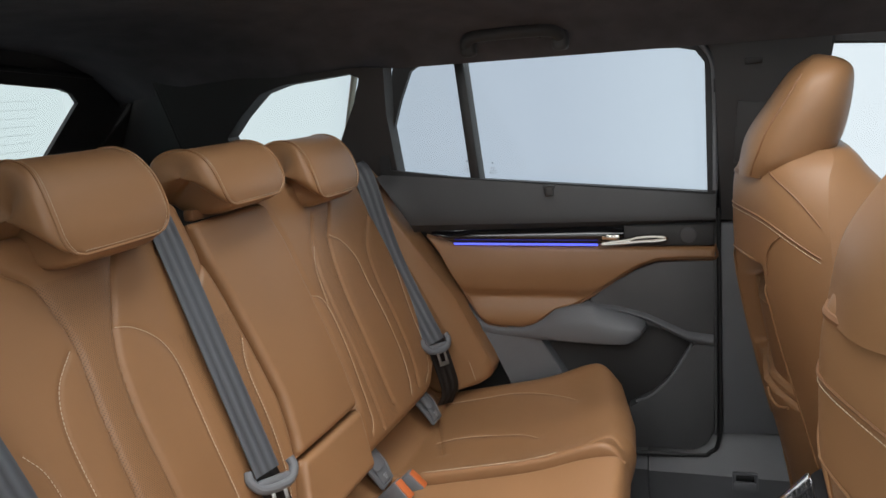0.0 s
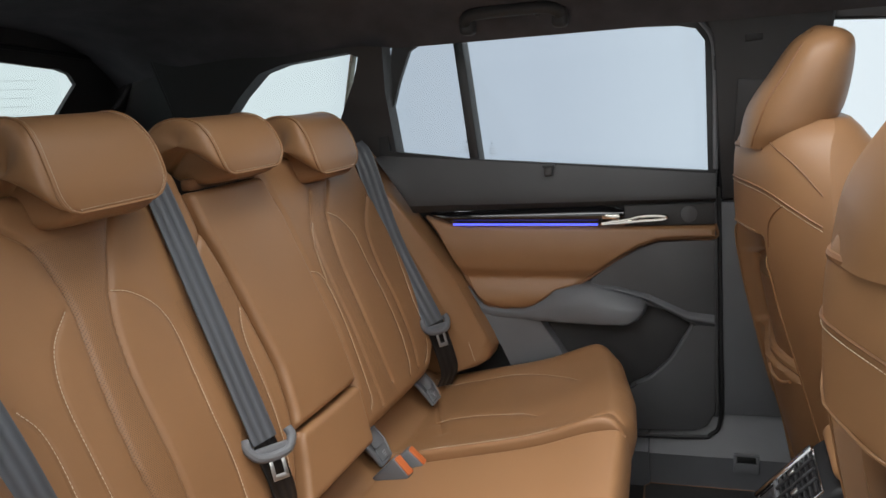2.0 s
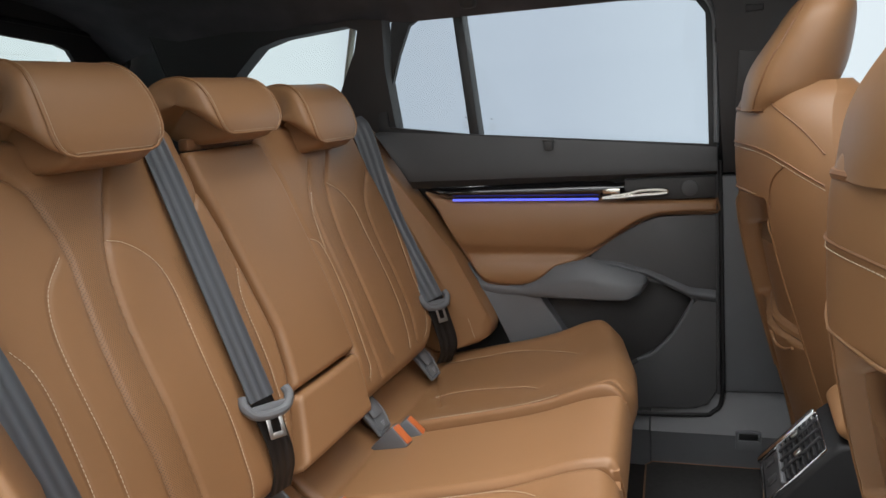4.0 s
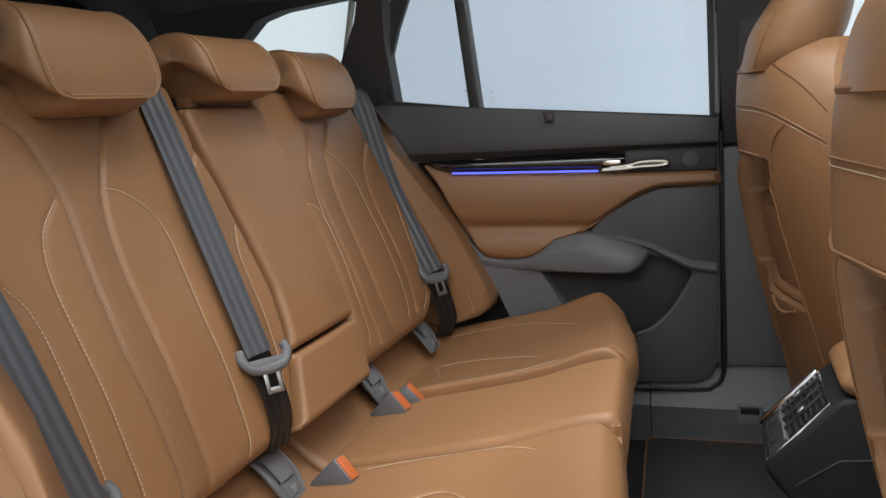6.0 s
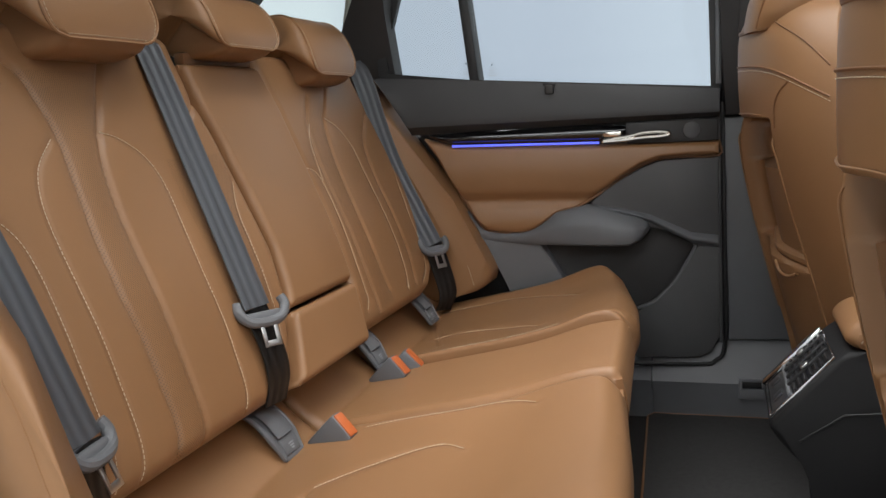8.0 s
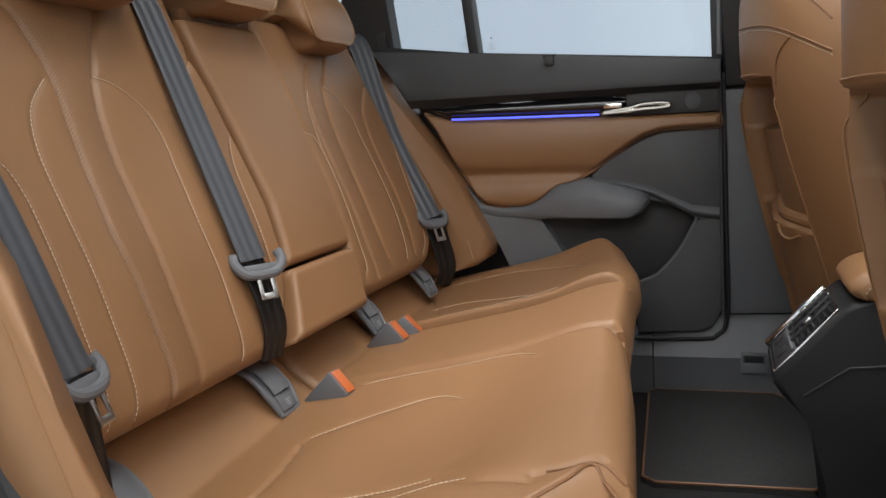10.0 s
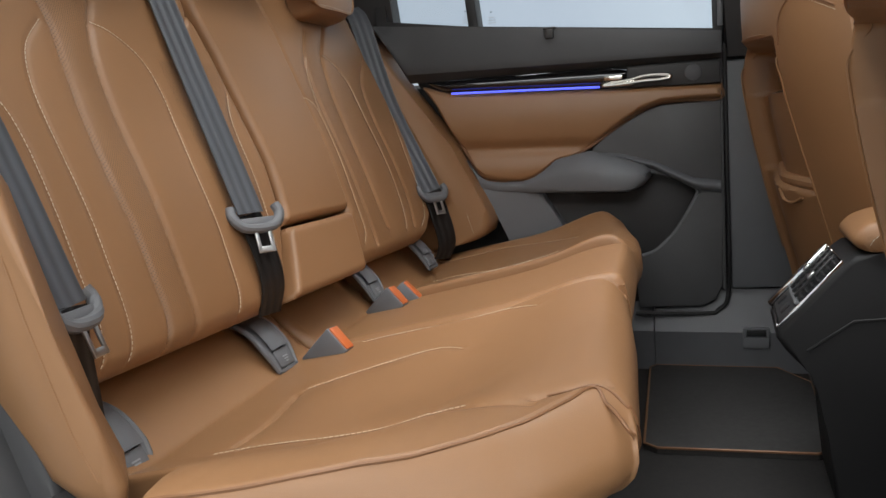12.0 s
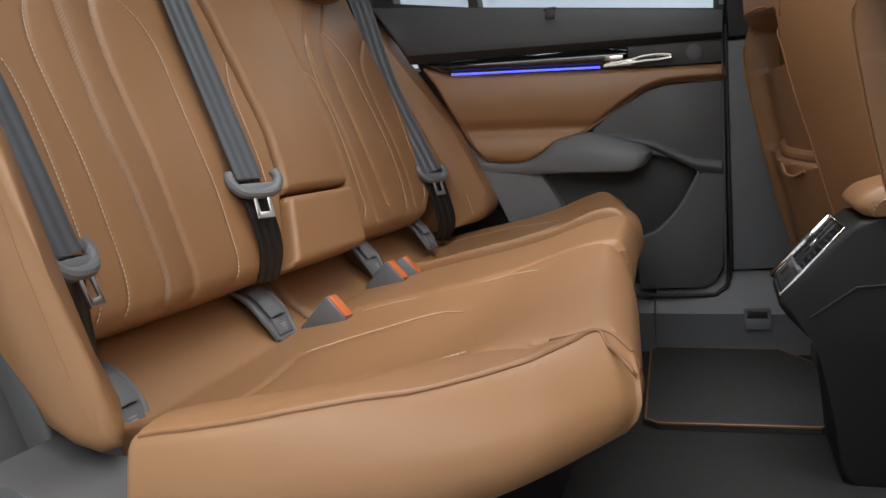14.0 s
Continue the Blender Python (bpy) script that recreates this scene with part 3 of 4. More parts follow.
part("lock_pin", join(rbox(0.02, 0.012, 0.02, 0.004, m=Matrix.Translation(on_door(0.277, 0.752, 0.022))), rbox(0.028, 0.010, 0.006, 0.002, m=Matrix.Translation(on_door(0.277, 0.764, 0.020)))), SOFT, door)
BASE = [(-0.10, 0.80), (-0.045, 0.668), (0.056, 0.51), (0.134, 0.397), (0.165, 0.30), (0.30, 0.15), (0.45, 0.124), (0.586, 0.122), (0.618, 0.132), (0.634, 0.166), (0.636, 0.73)]
part("base_panel", prism(BASE, on_door, -0.06, -0.032, 0.004), SOFT, door)
part("edge_strip", prism([(0.630, 0.166), (0.637, 0.166), (0.637, 0.73), (0.630, 0.73)], on_door, -0.05, 0.004, 0.003), DARK, door)
part("edge_seal", tube(spline([on_door(0.6405, 0.70, 0.0), on_door(0.6425, 0.40, 0.0), on_door(0.642, 0.17, 0.0), on_door(0.62, 0.122, 0.0), on_door(0.586, 0.114, 0.0), on_door(0.44, 0.116, 0.0)], 8), 0.005, 8), RUBBER, door, "black rubber door seal")


def gloss_panel(u, v):
    x = 0.0 + 0.44 * u
    low = np.interp(x, [0.0, 0.04, 0.40, 0.44], [0.662, 0.642, 0.630, 0.645])
    top = np.interp(x, [0.0, 0.40, 0.44], [0.668, 0.668, 0.662])
    return on_door(x, low + (top - low) * v, 0.020 + 0.012 * math.sin(math.pi * v))


part("gloss_strip", grid(gloss_panel, 30, 8), GLOSS, door, "glossy piano black trim strip")
part("light_strip", tube([on_door(0.052 + 0.33 * k / 12, 0.6385 - 0.010 * k / 12, 0.028) for k in range(13)], 0.0026, 8), LED, door, "glowing blue light strip")
part("speaker_bezel", prism([(0.44, 0.622), (0.632, 0.620), (0.632, 0.668), (0.44, 0.668)], on_door, -0.03, 0.022, 0.004), SOFT, door)
part("tweeter", prism([(0.578 + 0.018 * math.cos(a * math.pi / 8), 0.645 + 0.018 * math.sin(a * math.pi / 8)) for a in range(16)], on_door, 0.022, 0.025, 0.002), DARK, door)


LEVER = [(0.392, 0.632), (0.425, 0.636), (0.455, 0.6405), (0.475, 0.645), (0.508, 0.646), (0.530, 0.643), (0.528, 0.6375), (0.505, 0.635), (0.475, 0.6345), (0.44, 0.632), (0.392, 0.630)]
handle = part("door_handle", join(tube(spline([on_door(x, z, 0.034) for x, z in LEVER], 5), 0.0040, 8), prism([(0.388, 0.627), (0.450, 0.628), (0.470, 0.634), (0.445, 0.640), (0.415, 0.638), (0.388, 0.633)], on_door, 0.026, 0.037, 0.002)), CHROME, door, "satin chrome door handle loop")
part("handle_pivot", rbox(0.040, 0.016, 0.011, 0.003, m=Matrix.Translation(on_door(0.412, 0.6455, 0.028))), CHROME, handle)

TANP = [(-0.015, 0.658), (0.039, 0.640), (0.20, 0.630), (0.40, 0.624), (0.633, 0.619), (0.633, 0.588), (0.56, 0.588), (0.51, 0.586), (0.47, 0.573), (0.43, 0.55), (0.395, 0.527), (0.351, 0.498), (0.315, 0.481), (0.278, 0.470), (0.25, 0.448), (0.225, 0.434), (0.20, 0.428), (0.15, 0.430), (0.120, 0.437), (0.098, 0.458), (0.075, 0.497), (0.048, 0.545), (0.015, 0.607)]


def tan_place(x, z, w):
    bulge = 0.016 * math.exp(-((z - 0.57) / 0.06) ** 2) - 0.012 * math.exp(-((z - 0.505 + 0.03 * (x - 0.2)) / 0.014) ** 2) + 0.010 * math.exp(-((z - 0.455) / 0.03) ** 2)
    return on_door(x, z, w + bulge * min(1.0, max(0.0, (w - 0.004) / 0.011)))


def tan_panel():
    """The upholstered inset: its outline filled with a fine mesh so that it can swell."""
    lo = lerp_line([(z, x) for x, z in [(-0.02, 0.655), (0.015, 0.607), (0.048, 0.545), (0.075, 0.497), (0.098, 0.458), (0.120, 0.437), (0.15, 0.430), (0.20, 0.428), (0.225, 0.434), (0.25, 0.448), (0.278, 0.470), (0.315, 0.481), (0.351, 0.498), (0.395, 0.527), (0.43, 0.55), (0.47, 0.573), (0.51, 0.586), (0.56, 0.588), (0.633, 0.588)]])
    hi = lerp_line([(z, x) for x, z in [(-0.02, 0.660), (0.039, 0.641), (0.20, 0.631), (0.40, 0.624), (0.633, 0.619)]])

    def pt(u, v):
        x = -0.018 + 0.651 * u
        a, b = lo(x), hi(x)
        z = a + (b - a) * v
        edge = min(v * (b - a), (1 - v) * (b - a), 0.012, 0.651 * (1 - u) + 0.004) / 0.012
        return tan_place(x, z, 0.004 + 0.011 * math.sqrt(max(0, 1 - (1 - edge) ** 2)))
    return grid(pt, 90, 36)


part("tan_panel", tan_panel(), LEATHER, door, "tan leather door inset with stitched seam")
part("inset_piping", tube(spline([on_door(x, z, 0.008) for x, z in TANP[4:]], 4), 0.0035, 6), PIPING, door)
PLATE = [(0.060, 0.50), (0.115, 0.425), (0.20, 0.414), (0.232, 0.414), (0.325, 0.26), (0.20, 0.20), (0.125, 0.38)]
part("lower_plate", prism(PLATE, on_door, -0.03, 0.010, 0.004), MID, door, "blue-grey satin plastic plate")


def arm_pt(u, v):
    """The pull: a faceted wedge that grows out of the strip below the leather and ends in a blunt nose."""
    x = 0.10 + 0.383 * v
    top = np.interp(x, [0.10, 0.16, 0.20, 0.23, 0.278, 0.345, 0.365, 0.42, 0.468, 0.483], [0.446, 0.436, 0.438, 0.446, 0.476, 0.490, 0.489, 0.472, 0.456, 0.443])
    low = np.interp(x, [0.10, 0.14, 0.23, 0.44, 0.468, 0.483], [0.420, 0.411, 0.403, 0.398, 0.410, 0.428])
    out = np.interp(x, [0.10, 0.20, 0.30, 0.38, 0.455, 0.475, 0.483], [0.013, 0.016, 0.042, 0.058, 0.058, 0.048, 0.030])
    d = top - low
    sec = [(-0.01, low), (out * 0.80, low), (out * 0.95, low + 0.004), (out, low + 0.012), (out, low + 0.50 * d), (out * 0.93, low + 0.62 * d), (out * 0.62, top - 0.004), (out * 0.50, top), (-0.01, top)]
    k = min(len(sec) - 1, int(round(u * len(sec))))
    return on_door(x, sec[k][1], sec[k][0])


part("arm_rest", grid(arm_pt, 9, 48, wrap=True, caps=True), MID, door, "grey plastic door pull", sharp=40)
POCKET = [(0.222, 0.396), (0.438, 0.396), (0.49, 0.434), (0.53, 0.424), (0.564, 0.406), (0.577, 0.388), (0.56, 0.36), (0.525, 0.303), (0.49, 0.266), (0.461, 0.252), (0.30, 0.25), (0.262, 0.33)]
# Darker plastic than the panels round it: the pocket's shade is partly colour.
part("pocket_recess", prism(POCKET, on_door, -0.033, -0.029, 0.001), SOFT, door)
part("pocket_rim", tube(spline([on_door(x, z, 0.004) for x, z in [(0.475, 0.445), (0.51, 0.435), (0.55, 0.418), (0.579, 0.394), (0.575, 0.375), (0.55, 0.33), (0.525, 0.295), (0.49, 0.262), (0.455, 0.248)]], 6), 0.004, 8), MID, door)
part("speaker_panel", prism([(0.36, 0.497), (0.40, 0.53), (0.47, 0.57), (0.51, 0.582), (0.632, 0.584), (0.632, 0.385), (0.585, 0.385), (0.565, 0.408), (0.53, 0.426), (0.49, 0.438), (0.44, 0.44), (0.34, 0.45)], on_door, -0.03, 0.009, 0.004), DARK, door, "grained dark speaker panel")
part("sweep", grid(lambda u, v: on_door(0.345 + 0.285 * u, np.interp(u, [0, 0.25, 0.5, 0.8, 1], [0.488, 0.482, 0.462, 0.420, 0.412]) - 0.02 * v * (0.4 + u), 0.010 + 0.012 * math.sin(math.pi * v)), 30, 8), MID, door, "grey sweeping rib")
part("lower_panel", prism([(0.585, 0.39), (0.632, 0.40), (0.630, 0.18), (0.612, 0.145), (0.585, 0.132), (0.45, 0.132), (0.44, 0.235), (0.49, 0.262), (0.53, 0.300), (0.565, 0.36)], on_door, -0.03, 0.007, 0.004), DARK, door)
for cx, cz in ((0.077, 0.795), (0.137, 0.788)):
    for k in range(3):
        part("print_mark", rbox(0.018 - 0.002 * k, 0.0006, 0.0012, 0, m=Matrix.Translation(on_glass(cx, cz + 0.006 * k + 0.006, 0.008))), PALEPRINT, door)
    part("print_mark", rbox(0.003, 0.0006, 0.003, 0.0, m=Matrix.Translation(on_glass(cx, cz + 0.03, 0.008))), INKDARK, door)

# grab handle on the roof lining
grab = thing("grab_handle", "dark grey plastic grab handle folded against the roof lining", "grab handle")


def grab_place(x, z, w):
    return (x, 0.615 + 0.25 * (1.09 - z) - w, z)


part("grip", tube(spline([grab_place(0.125, 1.078, 0.0), grab_place(0.128, 1.092, 0.018), grab_place(0.15, 1.101, 0.028), grab_place(0.22, 1.103, 0.03), grab_place(0.30, 1.102, 0.028), grab_place(0.325, 1.094, 0.018), grab_place(0.33, 1.08, 0.0)], 8), 0.0135, 12), SOFT, grab)
for x in (0.127, 0.328):
    part("mount", rbox(0.034, 0.034, 0.044, 0.010, 3, m=Matrix.Translation(grab_place(x, 1.082, 0.004))), SOFT, grab)
part("coat_hook", rbox(0.012, 0.012, 0.014, 0.004, m=Matrix.Translation(grab_place(0.285, 1.092, 0.02))), SOFT, grab)


# ---- rear seat backs ----
def back_shape(centre, width, swell):
    def shape(Y, H):
        t = np.clip((Y - centre) / width, -1, 1)
        return swell * (1 - t * t) + 0.010 * t ** 4 + 0.008 * np.exp(-((H - 0.20) / 0.13) ** 2) - 0.012 - 0.02 * np.clip((0.08 - H) / 0.08, 0, 1) ** 2
    return shape


def between(a, b, low, high):
    fa, fb = lerp_line(a), lerp_line(b)
    return lambda y, h: low < h < high and min(fa(h), fb(h)) < y < max(fa(h), fb(h))


N_L1 = [(-0.43, 0.558), (-0.396, 0.53), (-0.382, 0.485), (-0.375, 0.44), (-0.381, 0.385), (-0.390, 0.307), (-0.394, 0.233), (-0.390, 0.178), (-0.390, 0.113), (-0.391, 0.062), (-0.400, 0.03)]
N_L2 = [(-0.236, 0.56), (-0.272, 0.505), (-0.314, 0.425), (-0.328, 0.365), (-0.334, 0.304), (-0.335, 0.229), (-0.337, 0.146), (-0.338, 0.085), (-0.339, 0.047), (-0.345, 0.03)]
N_A = [(-0.392, 0.441), (-0.424, 0.413), (-0.439, 0.388), (-0.448, 0.355), (-0.451, 0.317), (-0.452, 0.26), (-0.452, 0.199), (-0.454, 0.142), (-0.455, 0.094), (-0.460, 0.055), (-0.468, 0.034)]
N_B = [(-0.306, 0.447), (-0.277, 0.438), (-0.246, 0.416), (-0.229, 0.39), (-0.223, 0.353), (-0.227, 0.299), (-0.232, 0.233), (-0.232, 0.158), (-0.236, 0.109), (-0.241, 0.061), (-0.250, 0.035)]
N_OUT = [(-0.515, 0.355), (-0.499, 0.327), (-0.494, 0.29), (-0.495, 0.244), (-0.497, 0.196), (-0.499, 0.145), (-0.499, 0.11), (-0.498, 0.083), (-0.506, 0.05), (-0.514, 0.034)]
N_MID = [(-0.068, 0.352), (-0.083, 0.322), (-0.091, 0.29), (-0.095, 0.24), (-0.100, 0.185), (-0.109, 0.125), (-0.124, 0.085), (-0.137, 0.060), (-0.150, 0.042)]
N_CROSS = [(-0.072, 0.49), (-0.095, 0.465), (-0.125, 0.435)]
MID_L = [(-0.068, 0.56), (-0.064, 0.49), (-0.050, 0.42), (-0.043, 0.34), (-0.041, 0.236), (-0.055, 0.167), (-0.068, 0.131), (-0.098, 0.075), (-0.125, 0.03)]
MID_R = [(0.153, 0.56), (0.162, 0.512), (0.172, 0.473), (0.176, 0.36), (0.172, 0.264), (0.165, 0.192), (0.160, 0.136), (0.140, 0.075), (0.128, 0.03)]

back_near = thing("bench_backrest", "tan leather rear backrest with perforated strip and pale stitching", "seat back", "rear seat backs")
bm, hN = panel_sheet(on_back, lambda h: -0.575 + 0.02 * (h < 0), lerp_line([(y - 0.003, h) for y, h in MID_L]),
                     0.025, 0.60, back_shape(-0.33, 0.26, 0.008), 250, 210, 0.022, 0.07,
                     [(spline(N_L1, 6), 0.006, 0.0032), (spline(N_L2, 6), 0.005, 0.004), (spline(N_A, 6), 0.002, 0.003), (spline(N_B, 6), 0.002, 0.003), (spline(N_MID, 6), 0.002, 0.003), (spline(N_OUT, 6), 0.002, 0.003), (N_CROSS, 0.005, 0.0025)],
                     lambda y, h: between(N_L1, N_L2, 0.03, 0.53)(y, h) or (between(N_B, N_MID, 0.05, 0.40)(y, h) and y > -0.20))
part("backrest", bm, PERF, back_near, sharp=60)
for line in (N_A, N_B, N_OUT, N_MID):
    part("stitching", stitches(thread_on(on_back, hN, line, -0.0012)), THREAD, back_near, "pale dashed stitching")

rest = thing("armrest_panel", "tan leather fold-down centre armrest set in the backrest", "armrest")
bm, hM = panel_sheet(on_back, lerp_line(MID_L), lerp_line(MID_R), 0.136, 0.552, lambda Y, H: back_shape(0.05, 0.14, 0.010)(Y, H) + 0.007, 80, 120, 0.012, 0.07)
part("cover", bm, LEATHER, rest, sharp=60)
bm, hM2 = panel_sheet(on_back, lerp_line(MID_L), lerp_line(MID_R), 0.025, 0.130, lambda Y, H: 0.012 + 0 * Y, 80, 30, 0.012, 0.06)
part("lower_pad", bm, LEATHER, rest, sharp=60)
part("pull_slot", rbox(0.02, 0.20, 0.02, 0.005, m=Matrix.Translation(on_back(0.053, 0.566, -0.016))), PIPING, rest)

back_far = thing("bench_backrest", "tan leather outer rear backrest with perforated strip beside the closed door", "seat back", "rear seat backs")
F_B = [(0.186, 0.357), (0.214, 0.342), (0.222, 0.309), (0.219, 0.252), (0.209, 0.173), (0.204, 0.116), (0.200, 0.088), (0.182, 0.07)]
F_B2 = [(0.268, 0.439), (0.244, 0.405), (0.232, 0.36), (0.224, 0.322)]
F_L1 = [(0.401, 0.512), (0.344, 0.452), (0.322, 0.404), (0.307, 0.333), (0.298, 0.225), (0.299, 0.128), (0.303, 0.085)]
F_L2 = [(0.31, 0.50), (0.276, 0.456), (0.252, 0.399), (0.243, 0.318), (0.238, 0.202), (0.236, 0.12), (0.235, 0.06)]
F_A = [(0.342, 0.449), (0.382, 0.427), (0.412, 0.383), (0.413, 0.326), (0.415, 0.255), (0.415, 0.164), (0.405, 0.101), (0.388, 0.068)]
F_D = [(0.554, 0.453), (0.485, 0.39), (0.462, 0.313), (0.461, 0.207), (0.459, 0.128), (0.440, 0.07)]
F_E = [(0.578, 0.34), (0.558, 0.28), (0.541, 0.2), (0.541, 0.137), (0.520, 0.087), (0.480, 0.062)]
bm, hF = panel_sheet(on_back, lerp_line([(y + 0.003, h) for y, h in MID_R]), lerp_line([(0.565, 0.56), (0.583, 0.40), (0.595, 0.28), (0.597, 0.15), (0.575, 0.095), (0.52, 0.055), (0.48, 0.035)]),
                     0.035, 0.585, back_shape(0.36, 0.22, 0.010), 200, 210, 0.022, 0.07,
                     [(spline(F_L1, 6), 0.004, 0.004), (spline(F_L2, 6), 0.004, 0.004), (spline(F_B2, 6), 0.002, 0.003), (spline(F_A, 6), 0.002, 0.004), (spline(F_B, 6), 0.002, 0.004), (spline(F_D, 6), 0.004, 0.004), (spline(F_E, 6), 0.002, 0.004)],
                     between(F_L1, F_L2, 0.06, 0.50))
part("backrest", bm, PERF, back_far, sharp=60)
for line in (F_A, F_B, F_B2, F_E):
    part("stitching", stitches(thread_on(on_back, hF, line, -0.0012)), THREAD, back_far, "pale dashed stitching")

# outer side bolsters
bol_far = thing("side_bolster", "tan leather side bolster between backrest and closed door", "seat bolster", "side bolsters")
BF = [(-0.175, 0.83), (-0.159, 0.828), (-0.073, 0.688), (0.053, 0.52), (0.128, 0.375), (0.137, 0.35), (0.128, 0.322), (0.10, 0.305), (0.052, 0.294), (-0.002, 0.28), (-0.06, 0.30), (-0.09, 0.49), (-0.19, 0.744)]
part("cover", prism(BF, lambda u, v, w: (u, w + 0.02 * math.sin((v - 0.28) * 5.7), v), 0.69, 0.600, 0.022, 5), LEATHER, bol_far, sharp=60)
part("stitching", stitches([(x, 0.597 + 0.02 * math.sin((z - 0.28) * 5.7), z) for x, z in spline([(-0.10, 0.69), (0.02, 0.50), (0.075, 0.39), (0.10, 0.32)], 14)]), THREAD, bol_far)
bol_near = thing("side_bolster", "tan leather side bolster at the open doorway", "seat bolster", "side bolsters")
BN = [(-0.12, 0.86), (-0.05, 0.74), (0.081, 0.528), (0.120, 0.413), (0.152, 0.324), (0.174, 0.282), (0.171, 0.262), (0.148, 0.254), (0.121, 0.260), (0.093, 0.276), (0.052, 0.355), (-0.04, 0.56), (-0.16, 0.84)]
part("cover", prism(BN, lambda u, v, w: (u - 0.9 * max(0.0, w + 0.665), w, v), -0.60, -0.672, 0.020, 5), LEATHER, bol_near, sharp=60)
part("piping", tube([(u - 0.006, -0.6725, v) for u, v in spline([(-0.115, 0.83), (-0.055, 0.725), (0.066, 0.52), (0.105, 0.41), (0.135, 0.325), (0.155, 0.285)], 8)], 0.0009, 6), LEATHER, bol_near)
near_trim = tagged(new("wall_doorway"), "grey plastic doorway trim below the side bolster", "door trim", kind="structure")
part("inner_cover", prism([(0.045, 0.36), (0.080, 0.285), (0.10, 0.20), (0.12, -0.05), (-0.4, -0.05), (-0.4, 0.9), (-0.18, 0.84)], lambda u, v, w: (u, w, v), -0.58, -0.655, 0.006), DARK, near_trim)
part("sill_cover", prism([(0.085, 0.262), (0.12, 0.247), (0.165, 0.245), (0.205, 0.235), (0.225, 0.12), (0.235, -0.05), (-0.1, -0.05)], lambda u, v, w: (u, w, v), -0.64, -0.735, 0.010, 3), DARK, near_trim)
part("outer_cover", prism([(0.02, 0.36), (0.065, 0.24), (0.14, -0.05), (-0.4, -0.05), (-0.4, 0.9), (-0.2, 0.84)], lambda u, v, w: (u, w, v), -0.655, -0.685, 0.008), DARK, near_trim)
part("seal", tube(spline([(-0.16, -0.69, 0.80), (0.0, -0.69, 0.40), (0.06, -0.69, 0.22), (0.13, -0.69, -0.04)], 8), 0.010, 8), RUBBER, near_trim, "black rubber door seal")


# Unseen pillar panel, added to shade the near backrest from the side lamp.
part("pillar_blocker", prism([(-0.9, 0.82), (-0.20, 0.80), (-0.10, 0.85), (0.02, 0.99), (0.07, 1.12), (-0.9, 1.16)], lambda u, v, w: (u, w, v), -0.66, -0.72, 0.008), SOFT, near_trim)


# ---- head restraints ----
def headrest(name, y, w, z0, x_front, label, group, tall=1.0):
    """A padded block: one panel rolls over front and top between two piped edges; flat gussets close the sides."""
    h = thing(name, label, "headrest", group)
    side = [(0.000, 0.000), (-0.002, 0.030), (0.004, 0.062), (0.014, 0.088), (0.032, 0.110), (0.060, 0.120), (0.095, 0.115), (0.122, 0.094), (0.132, 0.050), (0.122, 0.004), (0.095, -0.018), (0.050, -0.020), (0.016, -0.012)]
    loop = spline(side + side[:1], 6)[:-1]
    loop[:, 1] *= tall
    hw = w / 2
    mid = np.array([0.062, 0.050])

    def half(b, z):
        """The half width: the lower corners are rounded, the upper ones softly drawn in."""
        k = min(1.0, max(0.0, (0.038 - z) / 0.038))
        low = 0.034 * (1 - math.sqrt(max(0.0, 1 - k * k)))
        q = min(1.0, max(0.0, (z - 0.05) / 0.07))
        return hw - low - 0.014 * q * q

    def at(i, out, shrink, lift=0.0):
        b, z = loop[i % len(loop)]
        e = half(b, z)
        pb, pz = mid + (np.array([b, z]) - mid) * shrink
        yy = max(-e, min(e, math.copysign(e + (abs(out) - hw), out))) if abs(out) > hw - 0.03 else out * e / hw
        return (x_front - pb - 0.10 * pz + 0.005 * (1 - (yy / hw) ** 2) + lift, y + yy + math.copysign(max(0.0, abs(out) - hw), out), z0 + pz)

    ends = [(hw + 0.005, 0.02), (hw + 0.005, 0.55), (hw + 0.004, 0.84), (hw, 0.93), (hw - 0.004, 0.972), (hw - 0.009, 0.985), (hw - 0.012, 1.0), (hw - 0.03, 1.0)]
    rows = [(-o, k) for o, k in ends] + [(hw * f, 1.0) for f in (-0.5, -0.25, 0, 0.25, 0.5)] + [(o, k) for o, k in reversed(ends)]
    n = len(loop)
    part("cushion", grid(lambda u, v: at(int(round(u * n)), *rows[int(round(v * (len(rows) - 1)))]), n, len(rows) - 1, wrap=True, caps=True), LEATHER, h, sharp=75)
    span = list(range(42, -1, -1))
    edge = hw - 0.0085
    path = [at(i, -edge, 0.998) for i in span] + [at(0, -edge + 2 * edge * k / 20, 1.002) for k in range(1, 20)] + [at(i, edge, 0.998) for i in reversed(span)]
    part("piping", tube(path, 0.0021, 6), LEATHER, h)
    inner = hw - 0.014
    part("stitching", stitches([at(i, -inner, 1.004) for i in span] + [at(1, -inner + 2 * inner * k / 20, 1.006) for k in range(1, 20)] + [at(i, inner, 1.004) for i in reversed(span)], radius=0.00032), THREAD, h, "pale dashed stitching")
    for dy in (-0.05, 0.05):
        part("post", tube([(x_front - 0.085, y + dy, z0 + 0.02), (x_front - 0.055, y + dy, z0 - 0.08)], 0.006, 10), DARK, h, "dark metal post")
    return h


headrest("rear_headrest", -0.298, 0.226, 0.829, -0.090, "tan leather rear headrest with piped edge, pushed down on the backrest", "rear headrests")
headrest("rear_headrest", 0.046, 0.214, 0.838, -0.092, "small tan leather centre headrest with piped edge, pushed down", "rear headrests", 0.77)
headrest("rear_headrest", 0.361, 0.214, 0.803, -0.090, "tan leather rear headrest with piped edge beside the rear pillar", "rear headrests", 0.96)


